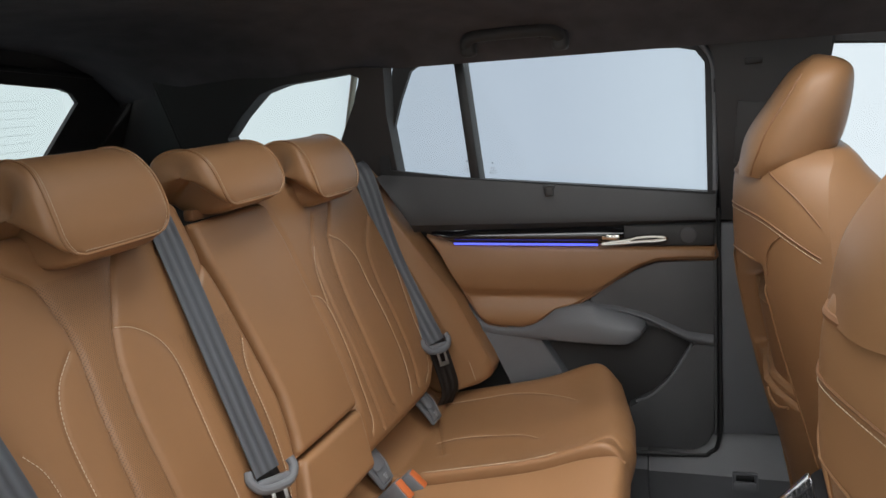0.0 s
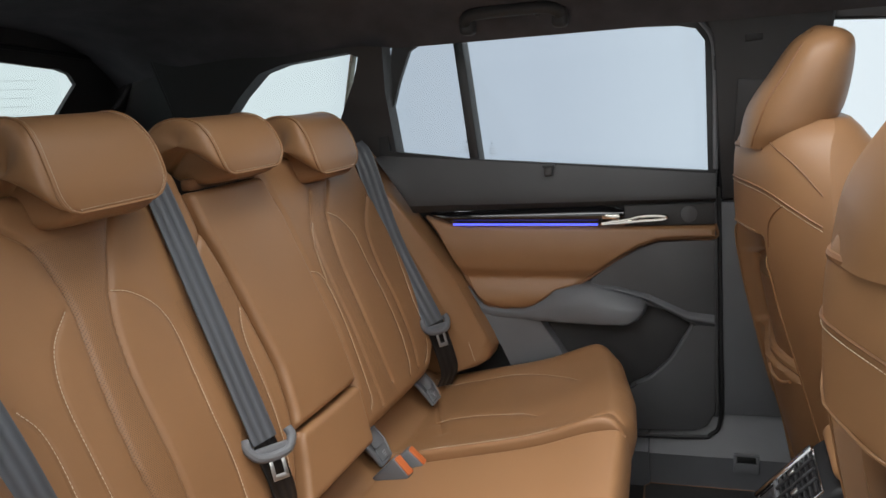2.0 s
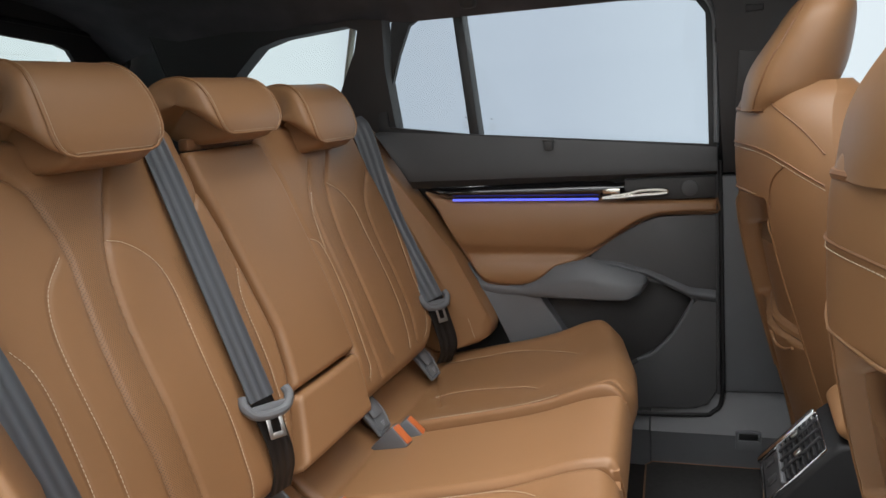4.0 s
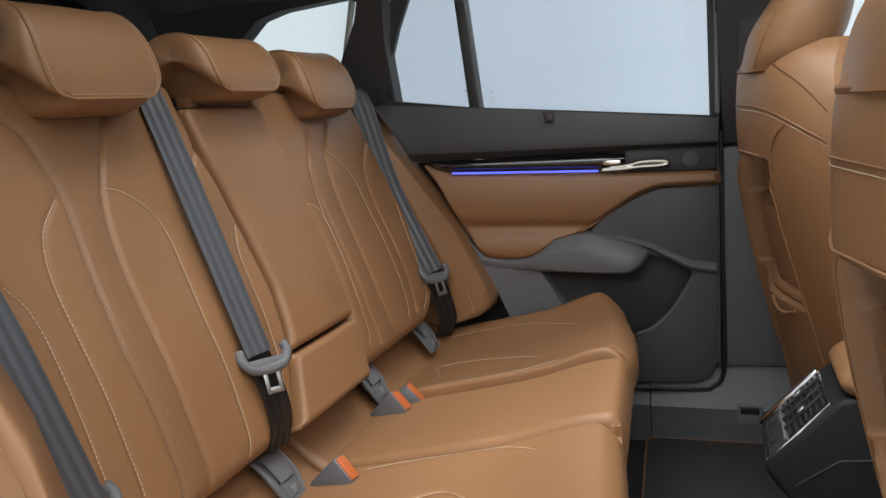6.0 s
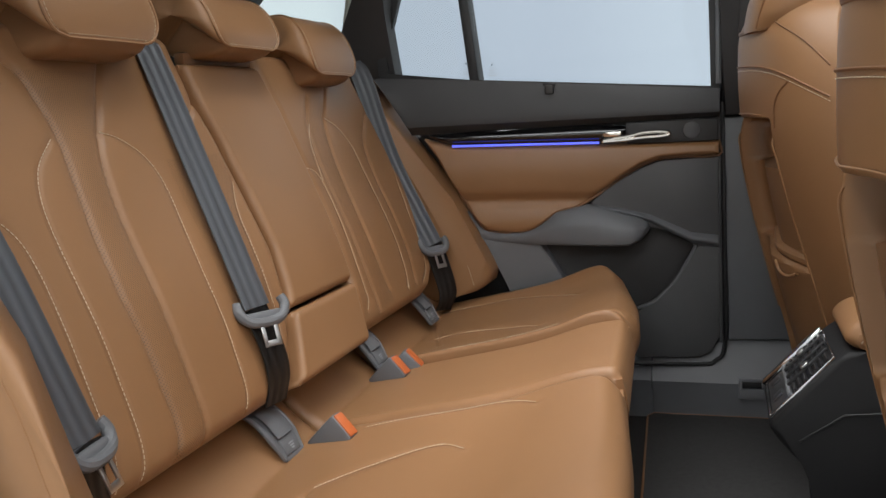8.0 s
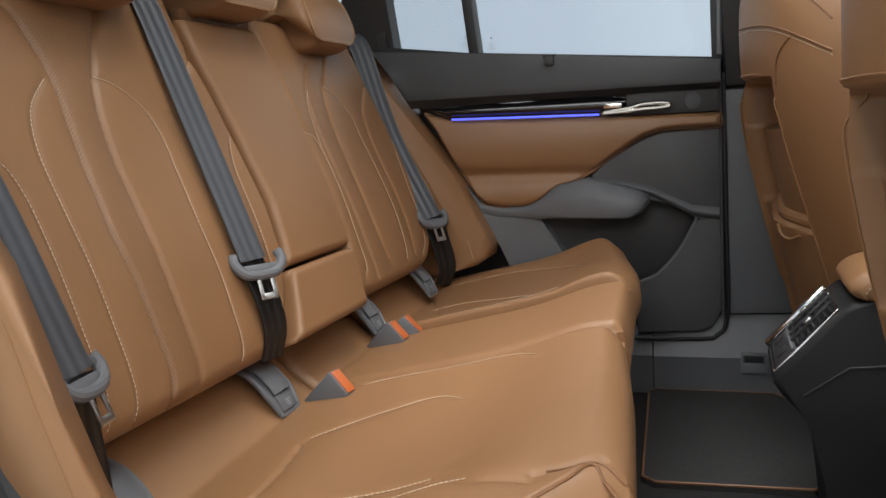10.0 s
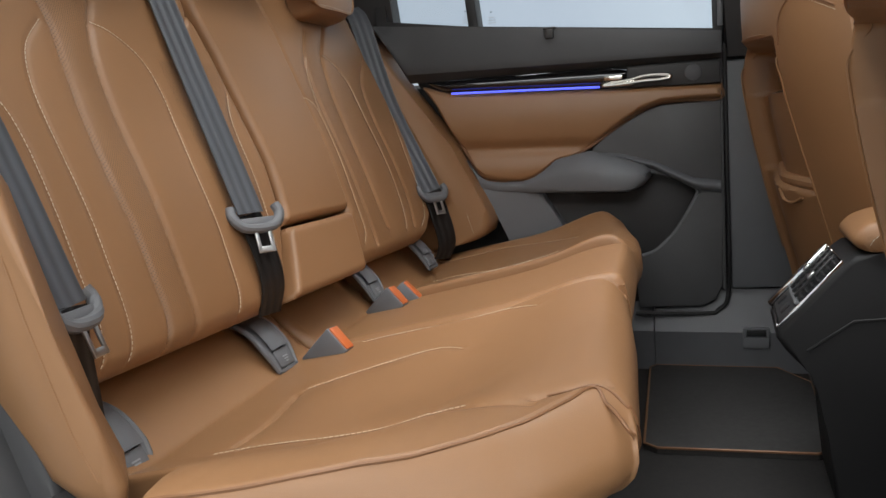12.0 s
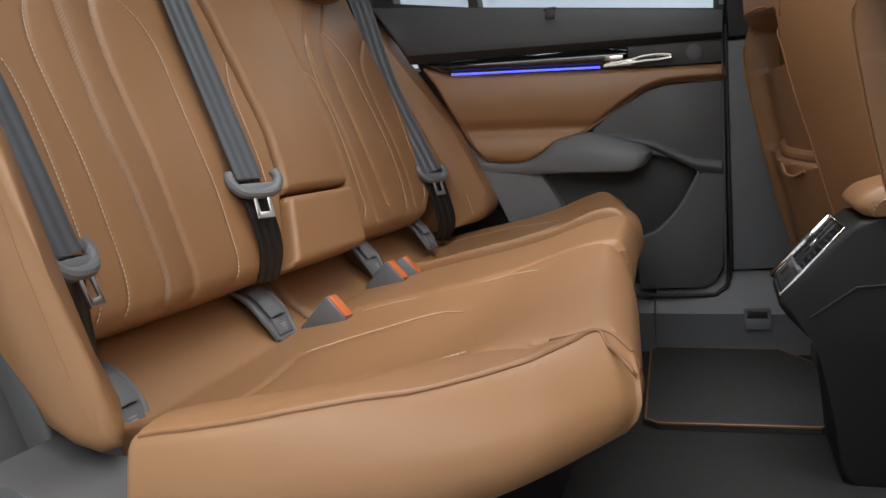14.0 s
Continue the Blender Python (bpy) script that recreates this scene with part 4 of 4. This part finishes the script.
# ---- rear seat cushions ----
def slant(x):
    """How far the outer edge of the seat is drawn in towards its front corner."""
    return 0.22 * np.clip((x - 0.2) / 0.32, 0, 1.05) ** 2


def outer_roll(x):
    """The height of the outer roll over the seat's plane."""
    return np.interp(x, [-0.03, 0.05, 0.216, 0.244, 0.284, 0.324, 0.361, 0.394, 0.43, 0.465, 0.52], [0, 0.046, 0.049, 0.047, 0.041, 0.036, 0.029, 0.019, 0.012, 0.007, 0.006])


def on_seat(y, x, off=0.0):
    e = y - float(slant(x))
    o = min(1.0, max(0.0, (-0.46 - e) / 0.22))
    drop = max(0.0, float(outer_roll(x)) * o - off)
    frontal = min(1.0, max(0.0, (x - 0.35) / 0.1))
    tuck = (9.0 * max(0.0, drop - 0.055) ** 2 - 0.010 * math.sin(min(1.0, drop / 0.12) * math.pi)) * frontal
    side = 0.012 * math.sin(min(1.0, drop / 0.16) * math.pi) * min(1.0, max(0.0, (-0.60 - e) / 0.10)) * (1 - frontal)
    under = 9.0 * o * max(0.0, drop - 0.045) ** 2
    flare = float(slant(x)) * 0.28 * o * math.sin(min(1.0, drop / 0.075) * math.pi * 0.5)
    bulge = 0.008 * o * frontal * math.sin(min(1.0, drop / 0.14) * math.pi)
    return (x - tuck + bulge, y - side + under - flare, seat_height(x, y) + off)


def cushion_shape(centre, half, dish):
    def shape(Y, X):
        t = np.clip((Y - centre) / half, -1, 1)
        rear = 0.072 * np.clip((0.035 - X) / 0.07, 0, 1.6) ** 1.2
        x = 1.07 * X + 0.005
        o = np.clip((-0.46 + slant(x) - Y) / 0.22, 0, 1)
        o = o * o * (3 - 2 * o)
        outer = outer_roll(x)
        dip = 0.013 * np.exp(-((X - 0.27) / 0.10) ** 2) * np.clip(1 - t * t, 0, 1)
        inner = dish * (np.abs(t) ** 4) - dish * 0.3 - dip * (dish > 0.008) + 0.014 * np.exp(-((X - 0.45) / 0.08) ** 2)
        return inner * (1 - o) + outer * o + rear
    return shape


def cushion(name, y0, y1, front, dish, lines, threads, label, radius=0.045, corner=0.0, crisp=None, n=130):
    c = thing(name, label, "seat cushion", "rear seat cushions")
    fy, fx = [p[0] for p in front], [p[1] for p in front]
    threads = [[(y, (x + 0.075) * 0.575 / (np.interp(y, fy, fx) + 0.075) - 0.075) for y, x in l] for l in threads]
    lines = [[(y, (x + 0.075) * 0.575 / (np.interp(y, fy, fx) + 0.075) - 0.075) for y, x in l] for l in lines]
    # panel_sheet runs across in Y and along in X; the front edge may slant
    fn = lambda y, s, off: on_seat(y, -0.075 + (s + 0.075) * (np.interp(y, [p[0] for p in front], [p[1] for p in front]) + 0.075) / 0.575, off)
    bm, hh = panel_sheet(fn, (lambda x: y0 + (float(slant(1.07 * x + 0.005)) if corner else 0.0) + corner * (lambda k: k * k * (3 - 2 * k))(min(1.0, max(0.0, (0.205 - x) / 0.06)))), lambda x: y1, -0.075, 0.50, cushion_shape((y0 + y1) / 2, (y1 - y0) / 2, dish), n, n + 10, radius, 0.125,
                         [(spline(l, 6), 0.0022, 0.004) for l in threads] + [(spline(l, 6), 0.004, 0.0035) for l in lines], None, 8, crisp)
    part("cover", bm, LEATHER, c, sharp=60)
    for l in threads:
        part("stitching", stitches([fn(y, x, hh(y, x) - 0.0012) for y, x in spline(l, 14)]), THREAD, c, "pale dashed stitching")
    return c, fn, hh


near_cushion, near_fn, near_hh = cushion(
    "seat_cushion", -0.71, -0.062, [(-0.71, 0.520), (-0.70, 0.538), (-0.68, 0.550), (-0.64, 0.558), (-0.55, 0.556), (-0.40, 0.545), (-0.25, 0.530), (-0.062, 0.503)], 0.010,
    [[(-0.455, 0.135), (-0.42, 0.14), (-0.375, 0.138), (-0.335, 0.132), (-0.295, 0.125)], [(-0.45, 0.353), (-0.475, 0.385), (-0.505, 0.415), (-0.51, 0.44), (-0.515, 0.475)],
     [(-0.500, 0.475), (-0.495, 0.50), (-0.482, 0.52), (-0.466, 0.532)]],
    [[(-0.097, 0.129), (-0.088, 0.18), (-0.081, 0.23), (-0.080, 0.28), (-0.087, 0.33), (-0.105, 0.372), (-0.127, 0.40)], [(-0.275, 0.13), (-0.24, 0.17), (-0.21, 0.21), (-0.187, 0.25), (-0.184, 0.285), (-0.209, 0.321)], [(-0.472, 0.12), (-0.462, 0.18), (-0.455, 0.24), (-0.448, 0.30), (-0.446, 0.34), (-0.45, 0.358)],
     [(-0.488, 0.25), (-0.491, 0.31), (-0.495, 0.37), (-0.502, 0.415)]],
    "tan leather rear seat cushion with stitched pads at the open doorway", 0.035, 0.13, 0.010, 190)


def near_at(y, s, drop=0.0):
    return near_fn(y, s, near_hh(y, s) - drop)


WELT = [(-0.7065 + float(slant(1.07 * k + 0.005)), k, 0) for k in (0.206, 0.24, 0.28, 0.32, 0.36, 0.40, 0.43, 0.46, 0.48)] + [(-0.497, 0.495, 0), (-0.484, 0.4995, 0)]
part("welt", tube([near_at(*p) for p in spline(WELT, 6)], 0.0019, 6), PIPING, near_cushion, "darker tan welted seam")
part("corner_seam", tube([near_at(*p) for p in spline([(-0.500, 0.440, 0.002), (-0.495, 0.462, 0.002), (-0.482, 0.482, 0.001), (-0.466, 0.4965, 0), (-0.450, 0.5, 0.005), (-0.432, 0.5, 0.020), (-0.420, 0.5, 0.045), (-0.415, 0.5, 0.075)], 6)], 0.0014, 6), PIPING, near_cushion)
cushion("seat_cushion", -0.058, 0.199, [(-0.058, 0.505), (0.2, 0.488)], 0.004, [], [], "plain tan leather centre seat cushion", 0.018)
far_cushion, far_fn, far_hh = cushion(
    "seat_cushion", 0.204, 0.672, [(0.2, 0.485), (0.30, 0.488), (0.42, 0.475), (0.60, 0.435), (0.672, 0.40)], 0.030,
    [[(0.246, 0.289), (0.214, 0.365), (0.226, 0.407), (0.259, 0.432), (0.274, 0.455), (0.25, 0.475)], [(0.34, 0.10), (0.44, 0.06), (0.52, 0.03)]],
    [[(0.602, 0.0), (0.602, 0.06), (0.604, 0.12), (0.610, 0.19), (0.592, 0.26), (0.55, 0.317), (0.505, 0.355)], [(0.40, 0.067), (0.41, 0.10), (0.416, 0.16), (0.416, 0.223), (0.407, 0.261), (0.378, 0.295)], [(0.226, 0.096), (0.229, 0.163), (0.235, 0.228), (0.244, 0.288)], [(0.222, 0.12), (0.217, 0.19), (0.214, 0.28), (0.216, 0.365)]],
    "tan leather rear seat cushion with stitched pads beside the closed door", 0.045, 0.0, 0.014, 150)


# child-seat anchor covers
def anchor(y, z, s=1.0):
    a = thing("anchor_cover", "grey plastic child-seat anchor cover between cushion and backrest", "anchor cover", "anchor covers")
    line = spline([(-0.055, z + 0.070), (-0.014, z + 0.056), (0.015, z + 0.028), (0.034, z - 0.004)], 6)

    def at(lift, wide):
        return lambda u, v: (line[int(round(v * (len(line) - 1)))][0] + lift * 0.8, y + wide * (u - 0.5) * (1 - 0.25 * max(0, v - 0.7) / 0.3), line[int(round(v * (len(line) - 1)))][1] + lift * 0.6)
    part("frame", join(grid(at(0.006, 0.064), 6, 18), tube([at(0.004, 0.064)(0, k / 18) for k in range(19)], 0.004, 6), tube([at(0.004, 0.064)(1, k / 18) for k in range(19)], 0.004, 6), tube([at(0.004, 0.064)(k / 6, 1) for k in range(7)], 0.004, 6)), MID, a)
    part("flap", grid(lambda u, v: at(0.011 + 0.004 * math.sin(math.pi * u), 0.046)(u, 0.05 + 0.68 * v), 8, 16), MID, a)
    # Solid block; black colour stands in for the shade inside the opening.
    part("recess_shade", rbox(0.012, 0.040, 0.022, 0.003, m=pose(-0.030, y, z + 0.070, 0, 25, 0)), RUBBER, a, "solid black block standing in for the dark opening above the flap")
    part("tag", rbox(0.028, 0.04, 0.010, 0.003, m=pose(0.029, y, z + 0.014, 0, 60, 0)), MID, a)
    part("symbol", join(*[rbox(0.002, 0.013 - 0.003 * k, 0.001, 0, m=pose(0.0336 + 0.0019 * k, y, z + 0.0168 - 0.0034 * k, 0, 60, 0)) for k in range(3)]), GREYPRINT, a, "pale child-seat symbol")
    return a


anchor(-0.490, 0.206)
anchor(-0.160, 0.232)
anchor(0.190, 0.262)
anchor(0.488, 0.268)


# ---- belts ----
def belt_clip(parent, m):
    """The moulded bow that carries the tongue."""
    bow = [m @ Vector(p) for p in ((-0.034, 0, 0.018), (-0.036, 0.003, 0.004), (-0.024, 0.006, -0.012), (0, 0.007, -0.016), (0.024, 0.006, -0.012), (0.036, 0.003, 0.004), (0.034, 0, 0.018))]
    t = part("tongue", join(tube(spline(bow, 6), 0.0075, 10), rbox(0.056, 0.012, 0.014, 0.004, m=m @ Matrix.Translation((0, 0.002, -0.006)))), MID, parent, "grey moulded belt tongue")
    part("latch_plate", join(rbox(0.006, 0.003, 0.032, 0.001, m=m @ Matrix.Translation((-0.009, 0.008, -0.034))), rbox(0.006, 0.003, 0.032, 0.001, m=m @ Matrix.Translation((0.011, 0.008, -0.034))), rbox(0.026, 0.003, 0.009, 0.001, m=m @ Matrix.Translation((0.001, 0.008, -0.047)))), STEEL, t, "bare steel latch plate")


def belt(label, upper, lower, across, clip, dark=True):
    b = thing("seat_belt", label, "seat belt", "rear seat belts")
    part("webbing", ribbon(spline(upper, 8), across, 0.051, 0.0022), BELT, b)
    part("lower_webbing", ribbon(spline(lower, 8), across, 0.049, 0.0022), BELTDARK, b, "black lower webbing")
    belt_clip(b, clip)
    return b


tilt = Matrix.Rotation(-RECLINE, 4, "Y")
base = Matrix(((0, 1, 0, 0), (1, 0, 0, 0), (0, 0, 1, 0), (0, 0, 0, 1)))
belt("grey seat belt hanging over the backrest beside the centre armrest", [on_back(-0.138, 0.585, -0.006), on_back(-0.143, 0.55, 0.004), on_back(-0.160, 0.35, 0.013), on_back(-0.175, 0.16, 0.020)],
     [on_back(-0.172, 0.16, 0.014), on_back(-0.170, 0.10, 0.013), on_back(-0.170, 0.055, 0.004), on_back(-0.170, 0.02, -0.02)], (0.15, 1, 0.06),
     Matrix.Translation(on_back(-0.172, 0.150, 0.022)) @ pose(0, 0, 0, 0, 0, -32) @ tilt @ base)
belt("grey seat belt between backrest and bolster by the closed door", [on_back(0.585, 0.575, 0.0), on_back(0.58, 0.53, 0.012), (-0.075, 0.577, 0.62), (0.02, 0.560, 0.425)],
     [(0.02, 0.560, 0.425), (0.035, 0.565, 0.37), (0.045, 0.572, 0.31), (0.03, 0.575, 0.27)], (0.7, 1, 0.3),
     Matrix.Translation((0.022, 0.560, 0.42)) @ pose(0, 0, 0, 0, 0, -30) @ tilt @ base)
belt("grey seat belt hanging beside the side bolster at the open doorway", [on_back(-0.60, 0.575, 0.0), on_back(-0.592, 0.53, 0.012), on_back(-0.576, 0.33, 0.033), (0.028, -0.550, 0.405)],
     [(0.028, -0.550, 0.405), (0.030, -0.553, 0.36), (0.032, -0.55, 0.30), (0.03, -0.545, 0.25)], (-0.1, 1, 0.0),
     Matrix.Translation((0.030, -0.550, 0.40)) @ pose(0, 0, 0, 0, 0, 10) @ tilt @ base)


def buckle(y, x, z, yaw, label):
    b = thing("belt_buckle", label, "belt buckle", "belt buckles")
    m = pose(x, y, z - 0.008, 0, -44, yaw)
    part("body", rbox(0.072, 0.026, 0.046, 0.005, m=m), MID, b, "grey plastic buckle body")
    part("button", rbox(0.006, 0.019, 0.040, 0.002, m=m @ Matrix.Translation((0.0352, 0, 0))), ORANGE, b, "orange release button")


buckle(-0.120, 0.082, 0.250, -8, "grey belt buckle with an orange button in the seat")
buckle(0.150, 0.066, 0.258, -8, "grey belt buckle with an orange button in the seat")
buckle(0.184, 0.078, 0.260, 6, "grey belt buckle with an orange button in the seat")


# ---- front seats ----
CURVES = {}


def smooth(v, xs, ys):
    """A smooth curve through the knots."""
    key = (tuple(xs), tuple(ys))
    if key not in CURVES:
        CURVES[key] = spline(list(zip(xs, ys)), 8)
    line = CURVES[key]
    return float(np.interp(v, line[:, 0], line[:, 1]))


def front_seat(yc, label, ahead=0.0, inner=-1):
    """inner: the side (in y) that faces the middle of the car."""
    f = thing("front_seat", label, "car seat", "front seats")
    f.location = (ahead, 0, -0.5 * ahead)

    def ease(k):
        k = min(1.0, max(0.0, k))
        return k * k * (3 - 2 * k)

    def rear_face(t, z, lift=0.0):
        """The rear face at a share t of the half width: a ridge that falls off to both sides, with a knee hollow."""
        rear = smooth(z, [0.0, 0.10, 0.23, 0.31, 0.43, 0.54, 0.66, 0.75, 0.82, 0.86], [0.81, 0.795, 0.768, 0.746, 0.716, 0.692, 0.674, 0.669, 0.674, 0.70])
        half = smooth(z, [0.0, 0.25, 0.5, 0.66, 0.76, 0.83, 0.86], [0.24, 0.25, 0.25, 0.243, 0.222, 0.180, 0.135])
        fall = smooth(z, [0.0, 0.4, 0.6, 0.74, 0.83, 0.86], [0.15, 0.13, 0.10, 0.090, 0.085, 0.07])
        k = ease((0.82 - z) / 0.22) if t > 0 else 0.0
        wide = 0.72 if t > 0 else 0.58
        level = 0.025 * t * t + (fall + 0.025) * max(0.0, (abs(t) - 0.70) / 0.30) ** 2
        if inner < 0 and t > 0:
            level -= 0.024 * math.exp(-((t - 0.78) / 0.13) ** 2)
        inside = ease((wide - abs(t)) / 0.035)
        top = 0.674 - 0.012 * max(0.0, abs(t) - 0.3)
        hollow = inside * (0.060 * ease((top - z) / 0.010) - 0.030 * ease((0.590 - z) / 0.008) - 0.024 * ease((0.432 + 0.02 * t - z) / 0.012))
        return (rear + (1 - k) * (fall * abs(t) ** 1.5 + 0.05 * abs(t) ** 9) + k * level + hollow - lift, yc + half * t, z)

    def back(u, v):
        z = 0.0 + 0.86 * v
        a = 2 * math.pi * u
        t = math.sin(a)
        x, y, _ = rear_face(t, z)
        if math.cos(a) < 0:
            x = rear_face(1.0, z)[0] + 0.15 * ease((0.92 - z) / 0.2) * (1 - abs(t) ** 7)
        return (x, y, z)
    part("backrest", grid(back, 300, 170, wrap=True, caps=True), LEATHER, f, sharp=60)

    def at(t, z, lift=0.001):
        return rear_face(t, z, lift)
    row = [-0.97 + 1.94 * k / 60 for k in range(61)]
    part("seam", tube([at(t, 0.760 - 0.014 * t * t - 0.055 * abs(t) ** 6) for t in row], 0.0016, 6), PIPING, f)
    part("stitching", stitches([at(t, 0.753 - 0.014 * t * t - 0.055 * abs(t) ** 6) for t in row]), THREAD, f, "pale dashed stitching")
    for sgn in (-1, 1):
        part("side_seam", tube(spline([at(sgn * 0.80, 0.728), at(sgn * 0.72, 0.712), at(sgn * 0.66, 0.690), at(sgn * 0.63, 0.655)], 8), 0.0013, 6), PIPING, f)
        part("shoulder_seam", tube(spline([at(sgn * 0.98, 0.748), at(sgn * 0.90, 0.789), at(sgn * 0.74, 0.819), at(sgn * 0.55, 0.838)], 8), 0.0016, 6), PIPING, f)
        rim = 0.58 if sgn < 0 else 0.72
        part("rim_seam", tube(spline([at(0.0, 0.678), at(sgn * 0.25, 0.679), at(sgn * (rim - 0.12), 0.676), at(sgn * (rim - 0.02), 0.664), at(sgn * (rim + 0.005), 0.635)] + [at(sgn * (rim + 0.01), 0.60 - 0.04 * k) for k in range(9)], 6), 0.0016, 6), LEATHER, f)
    part("pocket_rim", tube([at(-0.55 + 1.10 * k / 30, 0.434 + 0.02 * (-0.55 + 1.10 * k / 30), 0.002) for k in range(31)], 0.011, 10), LEATHER, f, "padded tan pocket rim")
    part("pocket_loop", tube(spline([at(-0.14, 0.416, 0.003), at(-0.19, 0.398, 0.005), at(-0.30, 0.394, 0.005), at(-0.42, 0.404, 0.003)], 6), 0.003, 8), LEATHER, f)

    def head(u, v):
        z = 0.815 + 0.198 * v
        rear = smooth(v, [0, 0.32, 0.62, 0.88, 1], [0.677, 0.691, 0.729, 0.766, 0.80])
        half = smooth(v, [0, 0.2, 0.7, 0.92, 1], [0.120, 0.138, 0.128, 0.09, 0.02])
        front_x = smooth(v, [0, 0.3, 0.8, 0.95, 1], [0.80, 0.845, 0.862, 0.845, 0.81])
        a = 2 * math.pi * u
        c, s = math.cos(a), math.sin(a)
        mid, dep = (rear + front_x) / 2, (front_x - rear) / 2
        return (mid - dep * math.copysign(abs(c) ** 0.8, c), yc + half * math.copysign(abs(s) ** 0.75, s), z)
    part("headrest", grid(head, 64, 40, wrap=True, caps=True), LEATHER, f, "tan leather integrated headrest", sharp=60)
    part("headrest_seam", tube(spline([Vector(head(inner * 0.14, v)) for v in (0.02, 0.2, 0.4, 0.6, 0.8, 0.95)], 6), 0.002, 6), PIPING, f)
    # A solid bar, no slot; its darker tan stands for the shade there.
    part("gap", tube([at(-0.60 + 1.20 * k / 24, 0.817, -0.002) for k in range(25)], 0.005, 8), PIPING, f, "darker tan bar standing in for the shaded slot under the headrest")
    part("seat", rbox(0.5, 0.5, 0.16, 0.05, 4, m=Matrix.Translation((1.08, yc, 0.20))), LEATHER, f)
    part("base", rbox(0.55, 0.42, 0.12, 0.02, 2, m=Matrix.Translation((1.07, yc, 0.05))), DARK, f)
    return f


front_seat(0.43, "tan leather front seat with integrated headrest and map pocket")
front_seat(-0.40, "tan leather front seat with integrated headrest beside the centre console", 0.068, 1)


# ---- rear end of the centre console ----
console = thing("centre_console", "dark plastic centre console with air vents and padded tan lid", "console")
CON = [(1.5, 0.352), (0.83, 0.354), (0.805, 0.352), (0.792, 0.342), (0.705, 0.246), (0.703, 0.236), (0.714, 0.219), (0.745, 0.186), (0.762, 0.165), (0.768, 0.10), (0.778, 0.0), (0.80, -0.03), (1.5, -0.03)]
CY0, CY1 = 0.03, 0.205
part("body", prism(CON, lambda u, v, w: (u, w, v), CY1, CY0, 0.008, 3), CONSOLE, console)
LIDLINE = spline([(1.4, 0.408), (1.1, 0.408), (0.95, 0.407), (0.89, 0.406), (0.855, 0.403), (0.820, 0.393), (0.803, 0.379), (0.801, 0.366), (0.815, 0.356), (0.84, 0.3545), (0.88, 0.354)], 6)


def lid_pt(u, v):
    x, z = LIDLINE[int(round(u * (len(LIDLINE) - 1)))]
    e = abs(2 * v - 1)
    k = 1 - math.sqrt(max(0.0, 1 - max(0.0, (e - 0.78) / 0.22) ** 2))
    return (x + 0.020 * k * max(0.0, 1 - (x - 0.80) / 0.06), CY1 - 0.002 + (CY0 - CY1 + 0.004) * v, z - 0.020 * k * max(0.0, (z - 0.365) / 0.04))


lid = part("lid", grid(lid_pt, len(LIDLINE) - 1, 28), LEATHER, console, "padded tan leather lid", sharp=60)
part("lid_core", prism([(1.4, 0.354), (0.82, 0.356), (0.812, 0.366), (0.817, 0.378), (0.837, 0.387), (0.862, 0.390), (1.4, 0.392)], lambda u, v, w: (u, w, v), CY1 - 0.003, CY0 + 0.003, 0.004), LEATHER, lid)
part("stitching", stitches([(x, CY0 + 0.001, z) for x, z in spline([(0.820, 0.365), (0.826, 0.374), (0.845, 0.384), (0.90, 0.389), (1.1, 0.390)], 12)]), THREAD, lid)
ax = Vector((0.792 - 0.705, 0, 0.342 - 0.246)).normalized()
up = Vector((-ax.z, 0, ax.x))
org = Vector((0.705, 0, 0.246))


def on_vent(s, y, off=0.0):
    """Along the sloped end face (0 at its foot), across, proud of it."""
    p = org + ax * s + up * off
    return (p.x, y, p.z)


def vent_box(s, y, ds, dy, o0, o1, r=0.002):
    c = on_vent(s, y, (o0 + o1) / 2)
    m = Matrix.Translation(c) @ Matrix((( ax.x, 0, up.x, 0), (0, 1, 0, 0), (ax.z, 0, up.z, 0), (0, 0, 0, 1)))
    return rbox(ds, dy, o1 - o0, r, m=m)


YC = (CY0 + CY1) / 2
bez = part("vent_bezel", join(vent_box(0.064, CY1 - 0.016, 0.128, 0.016, 0.0, 0.012, 0.005), vent_box(0.064, CY0 + 0.012, 0.125, 0.0018, 0.0, 0.005, 0.0006), vent_box(0.004, YC, 0.003, 0.150, 0.0, 0.006, 0.001), vent_box(0.126, YC, 0.002, 0.150, 0.0, 0.006, 0.0008)), BRIGHT, console, "bright chrome bezel")
part("vent_recess", vent_box(0.064, YC - 0.002, 0.118, 0.146, 0.0, 0.0015, 0), RUBBER, console)
part("switch_panel", vent_box(0.024, YC - 0.004, 0.032, 0.130, 0.0015, 0.005), VANE, console, "dark satin switch panel")
for y in (YC - 0.03, YC + 0.035):
    part("switch", vent_box(0.024, y, 0.018, 0.026, 0.005, 0.0075), VANE, console)
part("vent_divider", vent_box(0.044, YC - 0.003, 0.005, 0.135, 0.001, 0.009, 0.001), MID, console)
for k in range(7):
    part("vent_slat", vent_box(0.054 + 0.0105 * k, YC - 0.003, 0.0028, 0.135, 0.0016, 0.008, 0.0008), VANE, console)
for y in (CY0 + 0.052, CY0 + 0.086, CY0 + 0.120):
    part("vent_bar", vent_box(0.085, y, 0.078, 0.006, 0.006, 0.011, 0.0015), VANE, console)
for y in (CY0 + 0.052, CY0 + 0.120):
    part("vent_knob", vent_box(0.084, y, 0.014, 0.012, 0.011, 0.016, 0.003), STEEL, console, "bright vent slider")
part("side_seam", tube([(0.742, CY0 - 0.001, 0.22), (0.80, CY0 - 0.001, 0.262), (1.2, CY0 - 0.001, 0.30)], 0.0018, 6), RUBBER, console)
